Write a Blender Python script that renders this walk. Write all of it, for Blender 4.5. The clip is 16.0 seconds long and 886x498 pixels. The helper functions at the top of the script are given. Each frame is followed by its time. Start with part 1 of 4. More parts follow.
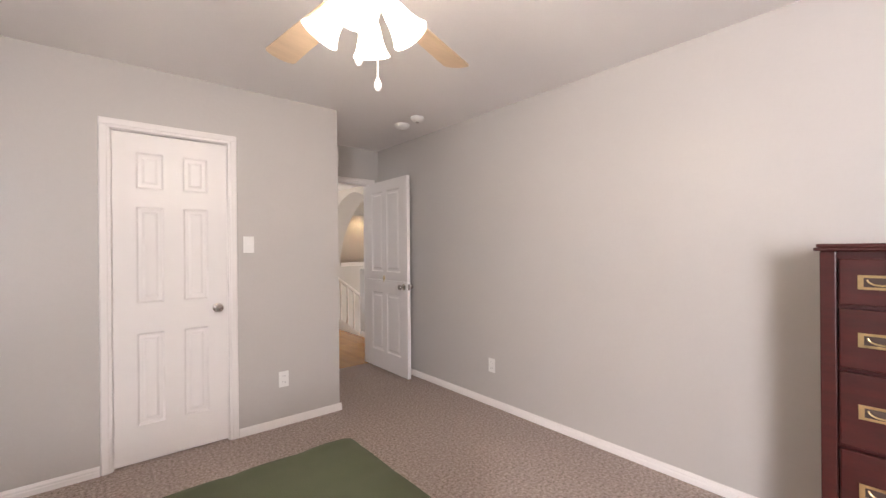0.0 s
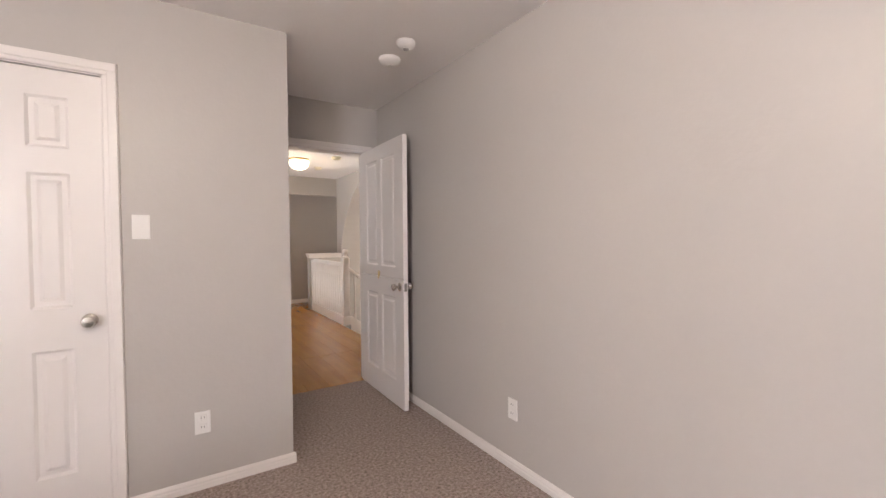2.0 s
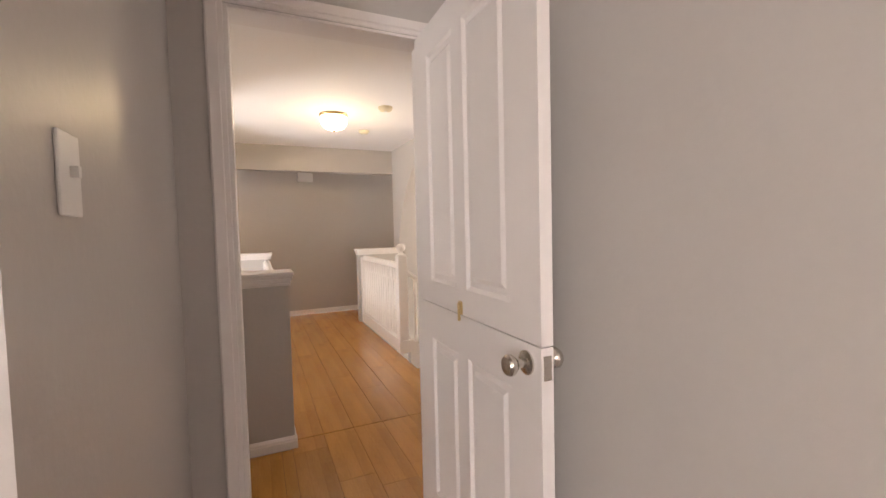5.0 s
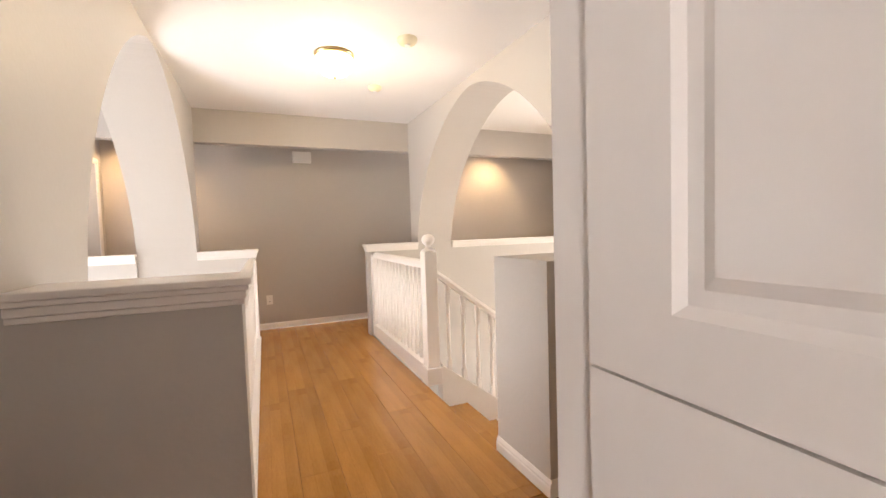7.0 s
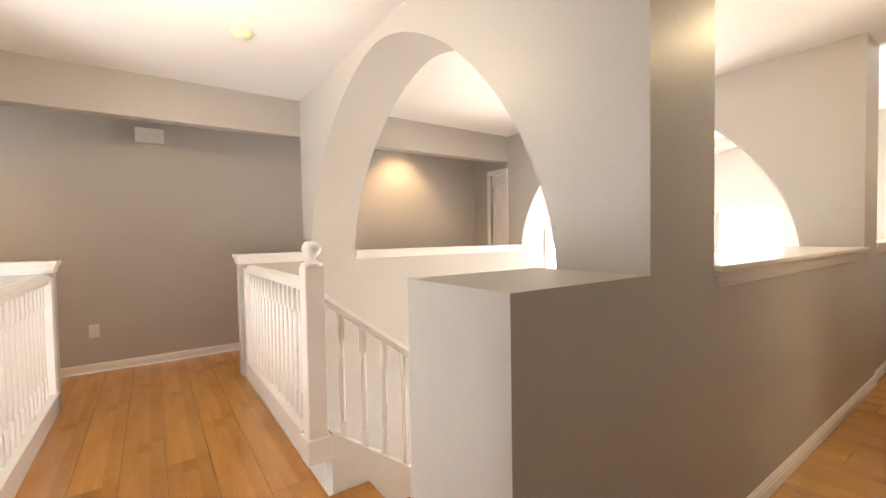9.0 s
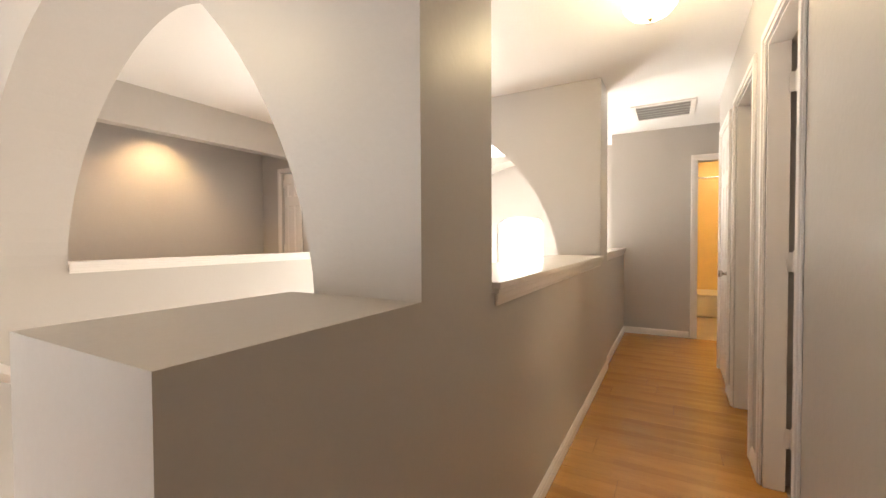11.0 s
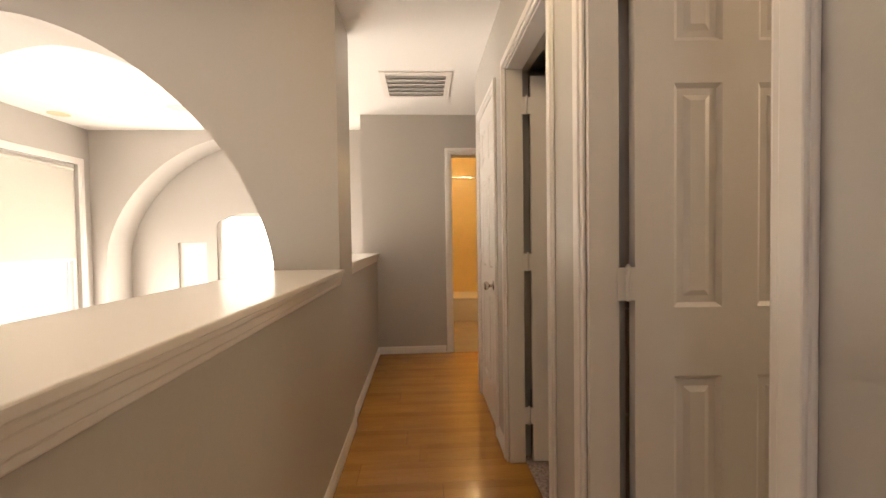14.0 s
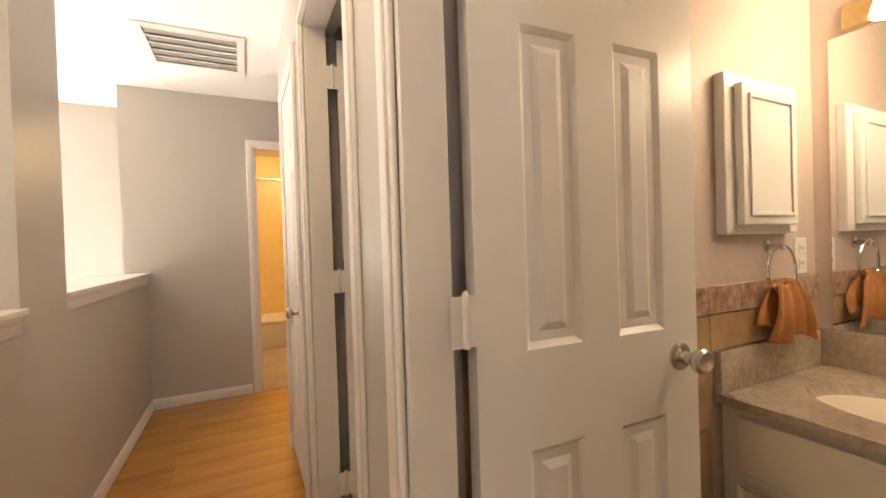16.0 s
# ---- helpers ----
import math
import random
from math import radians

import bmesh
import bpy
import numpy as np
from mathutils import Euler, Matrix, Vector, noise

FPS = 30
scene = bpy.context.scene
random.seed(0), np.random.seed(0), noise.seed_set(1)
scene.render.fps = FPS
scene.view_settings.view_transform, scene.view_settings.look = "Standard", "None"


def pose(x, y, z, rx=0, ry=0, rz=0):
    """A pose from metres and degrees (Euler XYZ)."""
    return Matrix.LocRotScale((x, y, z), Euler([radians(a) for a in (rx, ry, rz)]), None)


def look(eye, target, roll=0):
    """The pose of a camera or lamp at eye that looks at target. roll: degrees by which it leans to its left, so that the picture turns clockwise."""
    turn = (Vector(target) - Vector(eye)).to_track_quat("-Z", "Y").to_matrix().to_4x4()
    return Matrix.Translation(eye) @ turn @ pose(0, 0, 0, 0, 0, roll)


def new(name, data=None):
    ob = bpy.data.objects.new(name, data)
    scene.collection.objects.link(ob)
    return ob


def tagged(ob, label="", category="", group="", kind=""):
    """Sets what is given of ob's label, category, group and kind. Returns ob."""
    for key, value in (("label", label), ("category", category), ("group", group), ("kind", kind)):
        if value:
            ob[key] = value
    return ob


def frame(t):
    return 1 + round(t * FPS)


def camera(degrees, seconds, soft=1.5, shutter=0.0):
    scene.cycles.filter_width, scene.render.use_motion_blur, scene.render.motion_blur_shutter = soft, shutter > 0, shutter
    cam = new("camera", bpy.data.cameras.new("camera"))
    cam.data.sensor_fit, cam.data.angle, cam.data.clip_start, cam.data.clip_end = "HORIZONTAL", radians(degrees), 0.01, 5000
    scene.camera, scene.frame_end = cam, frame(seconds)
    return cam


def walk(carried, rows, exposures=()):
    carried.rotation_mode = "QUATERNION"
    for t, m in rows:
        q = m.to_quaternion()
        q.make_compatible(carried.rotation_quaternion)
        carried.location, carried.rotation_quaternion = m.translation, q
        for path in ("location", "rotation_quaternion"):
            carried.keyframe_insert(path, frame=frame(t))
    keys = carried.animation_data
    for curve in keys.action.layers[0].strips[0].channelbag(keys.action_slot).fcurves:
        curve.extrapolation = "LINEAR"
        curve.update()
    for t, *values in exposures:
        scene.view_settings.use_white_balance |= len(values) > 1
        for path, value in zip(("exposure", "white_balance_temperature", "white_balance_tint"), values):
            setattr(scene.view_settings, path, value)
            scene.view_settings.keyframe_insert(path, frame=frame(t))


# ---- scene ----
cam = camera(93.9, 16.0)
PATH = [
    (0, (0.39, 0.187, 1.305), (1.671, 1.723, 1.304), -0.5),
    (0.5, (0.625, 0.327, 1.289), (1.883, 1.882, 1.282), -0.4),
    (1, (0.862, 0.484, 1.294), (2.073, 2.076, 1.272), -0.3),
    (1.5, (1.115, 0.665, 1.3), (2.265, 2.301, 1.256), -0.3),
    (2, (1.341, 0.878, 1.283), (2.431, 2.554, 1.231), -0.4),
    (2.5, (1.533, 1.127, 1.285), (2.543, 2.852, 1.229), -0.6),
    (3, (1.697, 1.398, 1.29), (2.641, 3.16, 1.229), -0.8),
    (3.5, (1.85, 1.736, 1.29), (2.74, 3.526, 1.223), -1.1),
    (4, (1.956, 2.075, 1.29), (2.816, 3.879, 1.215), -1.3),
    (4.5, (2.058, 2.422, 1.282), (2.889, 4.239, 1.192), -1.2),
    (7, (2.355, 3.954, 1.165), (3.145, 5.789, 1.068), -1.8),
    (7.5, (2.456, 4.193, 1.152), (3.277, 6.015, 1.067), -1.9),
    (8, (2.569, 4.391, 1.142), (3.468, 6.176, 1.068), -1.8),
    (8.2, (2.632, 4.484, 1.127), (3.565, 6.251, 1.059), -1.7),
    (10.3, (3.003, 4.834, 1.169), (4.591, 6.049, 1.113), -0.1),
    (10.5, (3.046, 4.84, 1.167), (4.688, 5.981, 1.116), -0.2),
    (11, (3.191, 4.862, 1.162), (4.94, 5.832, 1.113), -0.3),
    (11.5, (3.424, 4.935, 1.155), (5.262, 5.721, 1.104), -0.1),
    (12, (3.647, 4.956, 1.156), (5.552, 5.563, 1.103), -0.0),
    (12.5, (3.887, 4.958, 1.159), (5.84, 5.384, 1.105), -0.1),
    (13, (4.101, 4.952, 1.16), (6.085, 5.201, 1.104), -0.3),
    (13.5, (4.328, 4.954, 1.178), (6.326, 5.024, 1.121), -0.5),
    (14, (4.486, 4.934, 1.178), (6.483, 4.829, 1.127), -0.8),
    (14.5, (4.632, 4.883, 1.179), (6.611, 4.596, 1.134), -1.2),
    (15, (4.755, 4.829, 1.178), (6.696, 4.347, 1.141), -1.6),
    (15.5, (4.848, 4.773, 1.176), (6.73, 4.098, 1.15), -1.7),
    (16, (4.941, 4.721, 1.183), (6.744, 3.854, 1.161), -1.8),
]
walk(cam, [(t, look(eye, target, roll)) for t, eye, target, roll in PATH],
     exposures=[(0, 0.48, 6250, 10), (2, 0.42, 6350, 11), (3, 0.6, 6450, 11), (3.5, 0.75, 6500, 11), (4.5, 0.75, 6700, 12), (7, 1.15, 6600, 9), (8, 1.15, 6600, 8), (10.5, 1.1, 6550, 6), (12.5, 0.85, 7050, 8), (14.5, 0.45, 7250, 10), (16, 1.15, 7000, 9)])

# ---- world and light ----
world = bpy.data.worlds.new("sky")
scene.world = world
world.use_nodes = True
wn = world.node_tree
sky = wn.nodes.new("ShaderNodeTexSky")
sky.sky_type = "NISHITA"
sky.sun_disc = False
sky.sun_elevation = radians(48)
sky.sun_rotation = radians(60)
wn.nodes["Background"].inputs[1].default_value = 0.15
wn.links.new(sky.outputs[0], wn.nodes["Background"].inputs[0])


def area(name, size, size_y, watts, m, colour=(1, 1, 1)):
    d = bpy.data.lights.new(name, "AREA")
    d.shape, d.size, d.size_y, d.energy, d.color = "RECTANGLE", size, size_y, watts, colour
    ob = new(name, d)
    ob.matrix_world = m
    return ob


def bulb(name, where, watts, colour, radius=0.05):
    d = bpy.data.lights.new(name, "POINT")
    d.energy, d.color, d.shadow_soft_size = watts, colour, radius
    ob = new(name, d)
    ob.location = where
    return ob


sun_data = bpy.data.lights.new("sun", "SUN")
sun_data.energy, sun_data.angle, sun_data.color = 4.0, radians(0.5), (1, 0.95, 0.88)
sun = new("sun", sun_data)
sun.rotation_euler = (radians(42), 0, radians(120))
DAY = (1.0, 0.94, 0.87)
area("daylight_bedroom", 0.9, 1.3, 130, look((-1.44, -1.68, 1.55), (2.4, 0.4, 1.2)), (1.0, 0.965, 1.0))
area("daylight_living", 1.7, 2.8, 95, look((8.25, 8.612, -0.43), (8.25, 5.0, -0.43)), DAY)
area("daylight_bay", 0.72, 2.6, 85, look((9.715, 7.035, 0.05), (5.0, 7.035, 0.05)), DAY)
area("daylight_bay_side", 0.28, 0.62, 9, look((9.715, 7.745, 0.81), (5.0, 7.745, 0.81)), DAY)
area("daylight_entry", 2.3, 2.6, 105, look((-1.41, 7.1, -0.2), (3, 7.1, -0.2)), (0.98, 0.97, 1.0))
WARM = (1.0, 0.72, 0.38)
bulb("bulb_bridge", (2.876, 7.03, 2.32), 9.5, WARM, 0.06)
bulb("bulb_hall", (5.58, 4.97, 2.32), 5.8, WARM, 0.06)
bulb("bulb_end_bath", (9.6, 4.2, 2.2), 22, (1, 0.68, 0.3), 0.08)
for lx in (1.15, 5.45):
    d = bpy.data.lights.new("downlight", "SPOT")
    d.energy, d.color, d.spot_size, d.spot_blend, d.shadow_soft_size = 32, (1.0, 0.64, 0.34), radians(110), 0.7, 0.05
    o = new("downlight", d)
    o.matrix_world = look((lx, 9.12, 2.40), (lx, 9.2, 0))
for i in range(4):
    a = radians(45 + 90 * i)
    bulb("bulb_fan", (1.085 + 0.13 * math.cos(a), 1.42 + 0.13 * math.sin(a), 2.02), 3.6, (1, 0.85, 0.70), 0.04)
for lx in (5.0, 5.2, 5.4):
    bulb("bulb_vanity", (lx, 3.16, 1.82), 2.0, (1, 0.76, 0.48), 0.04)


# ---- materials ----
def mat(name, colour, rough=0.6, metal=0.0, var=0.06, scale=3.0, bump=0.0, bscale=60.0, colour2=None, emit=None, coat=0.0, stretch=(1, 1, 1)):
    m = bpy.data.materials.new(name)
    m.use_nodes = True
    t = m.node_tree
    p = t.nodes["Principled BSDF"]
    p.inputs["Roughness"].default_value = rough
    p.inputs["Metallic"].default_value = metal
    p.inputs["Coat Weight"].default_value = coat
    p.inputs["Coat Roughness"].default_value = 0.12
    co = t.nodes.new("ShaderNodeTexCoord")
    mp = t.nodes.new("ShaderNodeMapping")
    mp.inputs["Scale"].default_value = stretch
    t.links.new(co.outputs["Object"], mp.inputs[0])
    n1 = t.nodes.new("ShaderNodeTexNoise")
    n1.inputs["Scale"].default_value = scale
    n1.inputs["Detail"].default_value = 5
    n2 = t.nodes.new("ShaderNodeTexNoise")
    n2.inputs["Scale"].default_value = bscale
    n2.inputs["Detail"].default_value = 3
    for n in (n1, n2):
        t.links.new(mp.outputs[0], n.inputs["Vector"])
    avg = t.nodes.new("ShaderNodeMath")
    avg.operation = "MULTIPLY_ADD"
    avg.inputs[1].default_value = 0.65
    t.links.new(n1.outputs["Fac"], avg.inputs[0])
    half = t.nodes.new("ShaderNodeMath")
    half.operation = "MULTIPLY"
    half.inputs[1].default_value = 0.35
    t.links.new(n2.outputs["Fac"], half.inputs[0])
    t.links.new(half.outputs[0], avg.inputs[2])
    ramp = t.nodes.new("ShaderNodeValToRGB")
    ramp.color_ramp.elements[0].position, ramp.color_ramp.elements[1].position = 0.3, 0.7
    c2 = colour2 or tuple(c * (1 - var) for c in colour)
    c1 = colour if colour2 else tuple(min(1, c * (1 + var)) for c in colour)
    ramp.color_ramp.elements[0].color, ramp.color_ramp.elements[1].color = (*c2, 1), (*c1, 1)
    t.links.new(avg.outputs[0], ramp.inputs[0])
    t.links.new(ramp.outputs[0], p.inputs["Base Color"])
    if bump:
        b = t.nodes.new("ShaderNodeBump")
        b.inputs["Strength"].default_value = bump
        b.inputs["Distance"].default_value = 0.004
        t.links.new(n2.outputs["Fac"], b.inputs["Height"])
        t.links.new(b.outputs[0], p.inputs["Normal"])
    if emit:
        p.inputs["Emission Color"].default_value = (*emit[0], 1)
        p.inputs["Emission Strength"].default_value = emit[1]
    return m


PAINT = mat("greige_wall_paint", (0.50, 0.466, 0.436), 0.4, var=0.02, scale=1.3, bump=0.2, bscale=48)
CEIL = mat("ceiling_paint", (0.87, 0.84, 0.82), 0.8, var=0.02, scale=1.5, bump=0.25, bscale=70)
WHITE = mat("white_gloss_paint", (0.81, 0.765, 0.735), 0.3, var=0.015, scale=2, bump=0.015, bscale=25)
PLASTIC = mat("white_plastic", (0.8, 0.78, 0.75), 0.35, var=0.01)
CARPET = mat("speckled_carpet", (0.62, 0.51, 0.46), 0.95, scale=62, bump=1.0, bscale=150, colour2=(0.14, 0.10, 0.083))
NICKEL = mat("brushed_nickel", (0.62, 0.58, 0.53), 0.25, 1.0, var=0.06, scale=20)
CHROME = mat("chrome", (0.8, 0.8, 0.8), 0.08, 1.0, var=0.02)
BRASS = mat("aged_brass", (0.62, 0.47, 0.24), 0.3, 1.0, var=0.1, scale=30)
CHERRY = mat("dark_cherry_wood", (0.062, 0.007, 0.005), 0.38, scale=5, colour2=(0.026, 0.003, 0.002), coat=0.08, stretch=(3, 1, 8))
QUILT = mat("olive_green_cotton", (0.06, 0.066, 0.032), 0.9, var=0.12, scale=6, bump=0.5, bscale=220)
MATTRESS = mat("white_ticking", (0.7, 0.68, 0.64), 0.9, bump=0.3)
DARK = mat("dark_gap", (0.06, 0.035, 0.025), 0.8)
BEIGE = mat("tan_bath_paint", (0.58, 0.47, 0.41), 0.5, var=0.03, bump=0.6, bscale=38)
TILE = mat("tan_stone_tile", (0.50, 0.33, 0.18), 0.35, scale=7, colour2=(0.30, 0.18, 0.09), bump=0.1, bscale=30)
BORDER = mat("carved_border_tile", (0.60, 0.42, 0.30), 0.45, scale=45, colour2=(0.20, 0.085, 0.06), bump=0.9, bscale=50)
COUNTER = mat("cultured_marble", (0.62, 0.50, 0.39), 0.14, scale=5, colour2=(0.24, 0.19, 0.15), coat=0.4)
TOWEL = mat("rust_terry_cloth", (0.52, 0.22, 0.08), 0.95, var=0.2, scale=25, bump=1.0, bscale=260)
VANITYW = mat("cream_cabinet_paint", (0.68, 0.60, 0.50), 0.35, var=0.03)
GREYSLAT = mat("grey_vent_slot", (0.33, 0.31, 0.29), 0.7)
YELLOWW = mat("yellow_tub_tile", (0.74, 0.52, 0.22), 0.35, var=0.05, scale=6)
CREAM = mat("cream_plastic", (0.72, 0.64, 0.45), 0.5)
MIRROR = mat("mirror", (0.85, 0.86, 0.86), 0.02, 1.0, var=0.0)
GLOW = mat("lit_frosted_glass", (0.9, 0.85, 0.75), 0.4, emit=((1.0, 0.84, 0.56), 6.0))
FANGLOW = mat("lit_bell_glass", (0.9, 0.85, 0.75), 0.4, emit=((1.0, 0.87, 0.68), 7.0))
BLADE = mat("maple_fan_blade", (0.62, 0.46, 0.31), 0.4, var=0.1, scale=4, stretch=(1, 8, 1))
NICHE = mat("cream_niche_panel", (0.56, 0.53, 0.47), 0.8, var=0.02)
STONE = mat("tan_floor_tile", (0.44, 0.34, 0.24), 0.4, scale=5, colour2=(0.3, 0.22, 0.15))
OUTSIDE = mat("pale_haze", (0.8, 0.8, 0.8), 1.0, emit=((1.0, 0.99, 0.97), 3.2))


def glass():
    m = bpy.data.materials.new("window_glass")
    m.use_nodes = True
    p = m.node_tree.nodes["Principled BSDF"]
    p.inputs["Transmission Weight"].default_value, p.inputs["Roughness"].default_value, p.inputs["IOR"].default_value = 1.0, 0.0, 1.45
    return m


GLASS = glass()


def wood_floor():
    m = mat("oak_laminate", (0.56, 0.275, 0.062), 0.2, scale=2.2, colour2=(0.40, 0.18, 0.034), bump=0.02, bscale=30, coat=0.1, stretch=(7, 0.8, 1))
    t = m.node_tree
    p = t.nodes["Principled BSDF"]
    src = p.inputs["Base Color"].links[0].from_socket
    co = t.nodes.new("ShaderNodeTexCoord")
    turn = t.nodes.new("ShaderNodeMapping")
    turn.inputs["Rotation"].default_value = (0, 0, radians(90))
    turn.inputs["Location"].default_value = (0.1, 0.095, 0)
    strip = t.nodes.new("ShaderNodeTexBrick")
    strip.offset, strip.offset_frequency = 0.37, 2
    for key, v in (("Scale", 1.0), ("Mortar Size", 0.0006), ("Brick Width", 0.38), ("Row Height", 0.0635), ("Bias", 0.0)):
        strip.inputs[key].default_value = v
    strip.inputs["Color1"].default_value, strip.inputs["Color2"].default_value, strip.inputs["Mortar"].default_value = (1, 1, 1, 1), (0.74, 0.70, 0.64, 1), (0.66, 0.6, 0.52, 1)
    t.links.new(co.outputs["Object"], turn.inputs[0])
    t.links.new(turn.outputs[0], strip.inputs["Vector"])
    mix = t.nodes.new("ShaderNodeMix")
    mix.data_type, mix.blend_type = "RGBA", "MULTIPLY"
    mix.inputs["Factor"].default_value = 0.8
    t.links.new(src, mix.inputs[6])
    t.links.new(strip.outputs["Color"], mix.inputs[7])
    src = mix.outputs[2]
    info = t.nodes.new("ShaderNodeObjectInfo")
    hsv = t.nodes.new("ShaderNodeHueSaturation")
    mr = t.nodes.new("ShaderNodeMapRange")
    mr.inputs["To Min"].default_value, mr.inputs["To Max"].default_value = 0.92, 1.08
    t.links.new(info.outputs["Random"], mr.inputs["Value"])
    t.links.new(mr.outputs[0], hsv.inputs["Value"])
    t.links.new(src, hsv.inputs["Color"])
    t.links.new(hsv.outputs[0], p.inputs["Base Color"])
    return m


OAK = wood_floor()


# ---- mesh helpers ----
def B(bm, x0, y0, z0, x1, y1, z1):
    r = bmesh.ops.create_cube(bm, size=1, matrix=Matrix.LocRotScale(((x0 + x1) / 2, (y0 + y1) / 2, (z0 + z1) / 2), None, (abs(x1 - x0), abs(y1 - y0), abs(z1 - z0))))
    return r["verts"]


def C(bm, m, r1, r2, h, seg=24):
    """A cone or cylinder along local z from 0 to h."""
    return bmesh.ops.create_cone(bm, cap_ends=True, segments=seg, radius1=r1, radius2=r2, depth=h, matrix=m @ Matrix.Translation((0, 0, h / 2)))["verts"]


def lathe(bm, profile, m=Matrix(), seg=28):
    """Turns (radius, height) pairs round local z."""
    rings = []
    for r, z in profile:
        rings.append([bm.verts.new(m @ Vector((r * math.cos(2 * math.pi * i / seg), r * math.sin(2 * math.pi * i / seg), z))) for i in range(seg)])
    for a, b in zip(rings, rings[1:]):
        for i in range(seg):
            bm.faces.new((a[i], a[(i + 1) % seg], b[(i + 1) % seg], b[i]))
    for ring, flip in ((rings[0], True), (rings[-1], False)):
        bm.faces.new(ring[::-1] if flip else ring)


def prism(bm, outline, lift):
    """Extrudes a closed outline of points by the vector lift."""
    a = [bm.verts.new(p) for p in outline]
    b = [bm.verts.new(Vector(p) + Vector(lift)) for p in outline]
    n = len(a)
    bm.faces.new(a)
    bm.faces.new(b[::-1])
    for i in range(n):
        bm.faces.new((a[i], b[i], b[(i + 1) % n], a[(i + 1) % n]))


def part(name, bm, material, parent=None, label="", smooth=False, bevel=0.0, m=None):
    bmesh.ops.recalc_face_normals(bm, faces=bm.faces)
    me = bpy.data.meshes.new(name)
    bm.to_mesh(me)
    bm.free()
    me.materials.append(material)
    if smooth:
        for f in me.polygons:
            f.use_smooth = True
        me.set_sharp_from_angle(angle=radians(40))
    ob = new(name, me)
    if m is not None:
        ob.matrix_basis = m
    ob.parent = parent
    if label:
        ob["label"] = label
    if bevel:
        md = ob.modifiers.new("bevel", "BEVEL")
        md.width, md.segments, md.limit_method = bevel, 2, "ANGLE"
    return ob


def boxes(name, material, parent, *bs, label="", bevel=0.0):
    bm = bmesh.new()
    for b in bs:
        B(bm, *b)
    return part(name, bm, material, parent, label, bevel=bevel)


def thing(name, m, label, category, group=""):
    ob = new(name)
    ob.matrix_basis = m
    return tagged(ob, label, category, group)


def struct(ob, label="", category=""):
    return tagged(ob, label, category, kind="structure")


def wall(name, axis, c0, c1, a0, a1, z0, z1, holes=(), label="", material=None):
    """A wall along axis, its faces at c0 and c1, with rectangular holes (a0, a1, z0, z1)."""
    bm = bmesh.new()

    def put(p, q, r, s):
        if q - p > 1e-4 and s - r > 1e-4:
            B(bm, *((p, c0, r, q, c1, s) if axis == "x" else (c0, p, r, c1, q, s)))

    x = a0
    for h0, h1, g0, g1 in sorted(holes):
        put(x, h0, z0, z1)
        put(h0, h1, z0, g0)
        put(h0, h1, g1, z1)
        x = h1
    put(x, a1, z0, z1)
    return struct(part(name, bm, material or PAINT), label or "greige painted drywall wall with light texture", "wall")


def arch_wall(name, x0, x1, y0, y1, yc, half, spring, rise, low):
    """A thick wall along y with a round arched opening."""
    bm = bmesh.new()
    B(bm, x0, y0, low, x1, yc - half, spring)
    B(bm, x0, yc + half, low, x1, y1, spring)
    n = 40
    pts = []
    for i in range(n + 1):
        c, q = math.cos(math.pi * i / n), math.sin(math.pi * i / n)
        pts.append((yc - half * math.copysign(abs(c) ** (2 / 1.7), c), spring + rise * abs(q) ** (2 / 1.7)))
    edges = []
    for x in (x0, x1):
        low_r = [bm.verts.new((x, y, z)) for y, z in pts]
        top_r = [bm.verts.new((x, y, 2.44)) for y, z in pts]
        for i in range(n):
            bm.faces.new((low_r[i], low_r[i + 1], top_r[i + 1], top_r[i]))
        edges.append((low_r, top_r))
    for i in range(n):
        bm.faces.new((edges[0][0][i], edges[0][0][i + 1], edges[1][0][i + 1], edges[1][0][i]))
    B(bm, x0, y0, spring, x1, yc - half, 2.44)
    B(bm, x0, yc + half, spring, x1, y1, 2.44)
    return struct(part(name, bm, PAINT), "thick greige painted drywall wall with a round arch", "wall")


def base_run(name, pts, side, sunk=0.0):
    """A baseboard with a stepped top along a straight run of plan points, proud to the left (side 1) or right (side -1)."""
    (ax, ay), (bx, by) = pts
    d = Vector((bx - ax, by - ay, 0))
    n = Vector((-d.y, d.x, 0)).normalized() * side
    bm = bmesh.new()
    prof = [(0, 0), (0.014, 0), (0.014, 0.043), (0.011, 0.048), (0.011, 0.058), (0.006, 0.067), (0.004, 0.073), (0, 0.073)]
    o = Vector((ax, ay, 0))
    prism(bm, [o + n * u + Vector((0, 0, v + 0.001 - sunk)) for u, v in prof], d)
    return struct(part(name, bm, WHITE), "white painted wooden baseboard", "baseboard")


def casing(name, axis, c, sign, a0, a1, top, wide=0.057, bottom=0.0):
    """Door casing round an opening a0..a1 on the wall face c, proud towards sign."""
    bm = bmesh.new()
    steps = ((0, wide, 0.010), (wide * 0.3, wide - 0.004, 0.017))
    for s0, s1, th in steps:
        lo, hi = (c, c + sign * th)
        for side in (0, 1):
            p, q = (a0 - s1, a0 - s0) if side == 0 else (a1 + s0, a1 + s1)
            B(bm, *((p, lo, bottom, q, hi, top + s0) if axis == "x" else (lo, p, bottom, hi, q, top + s0)))
        p, q = a0 - s1, a1 + s1
        B(bm, *((p, lo, top + s0, q, hi, top + s1) if axis == "x" else (lo, p, top + s0, hi, q, top + s1)))
    return struct(part(name, bm, WHITE, bevel=0.0035), "white painted moulded door casing", "casing")


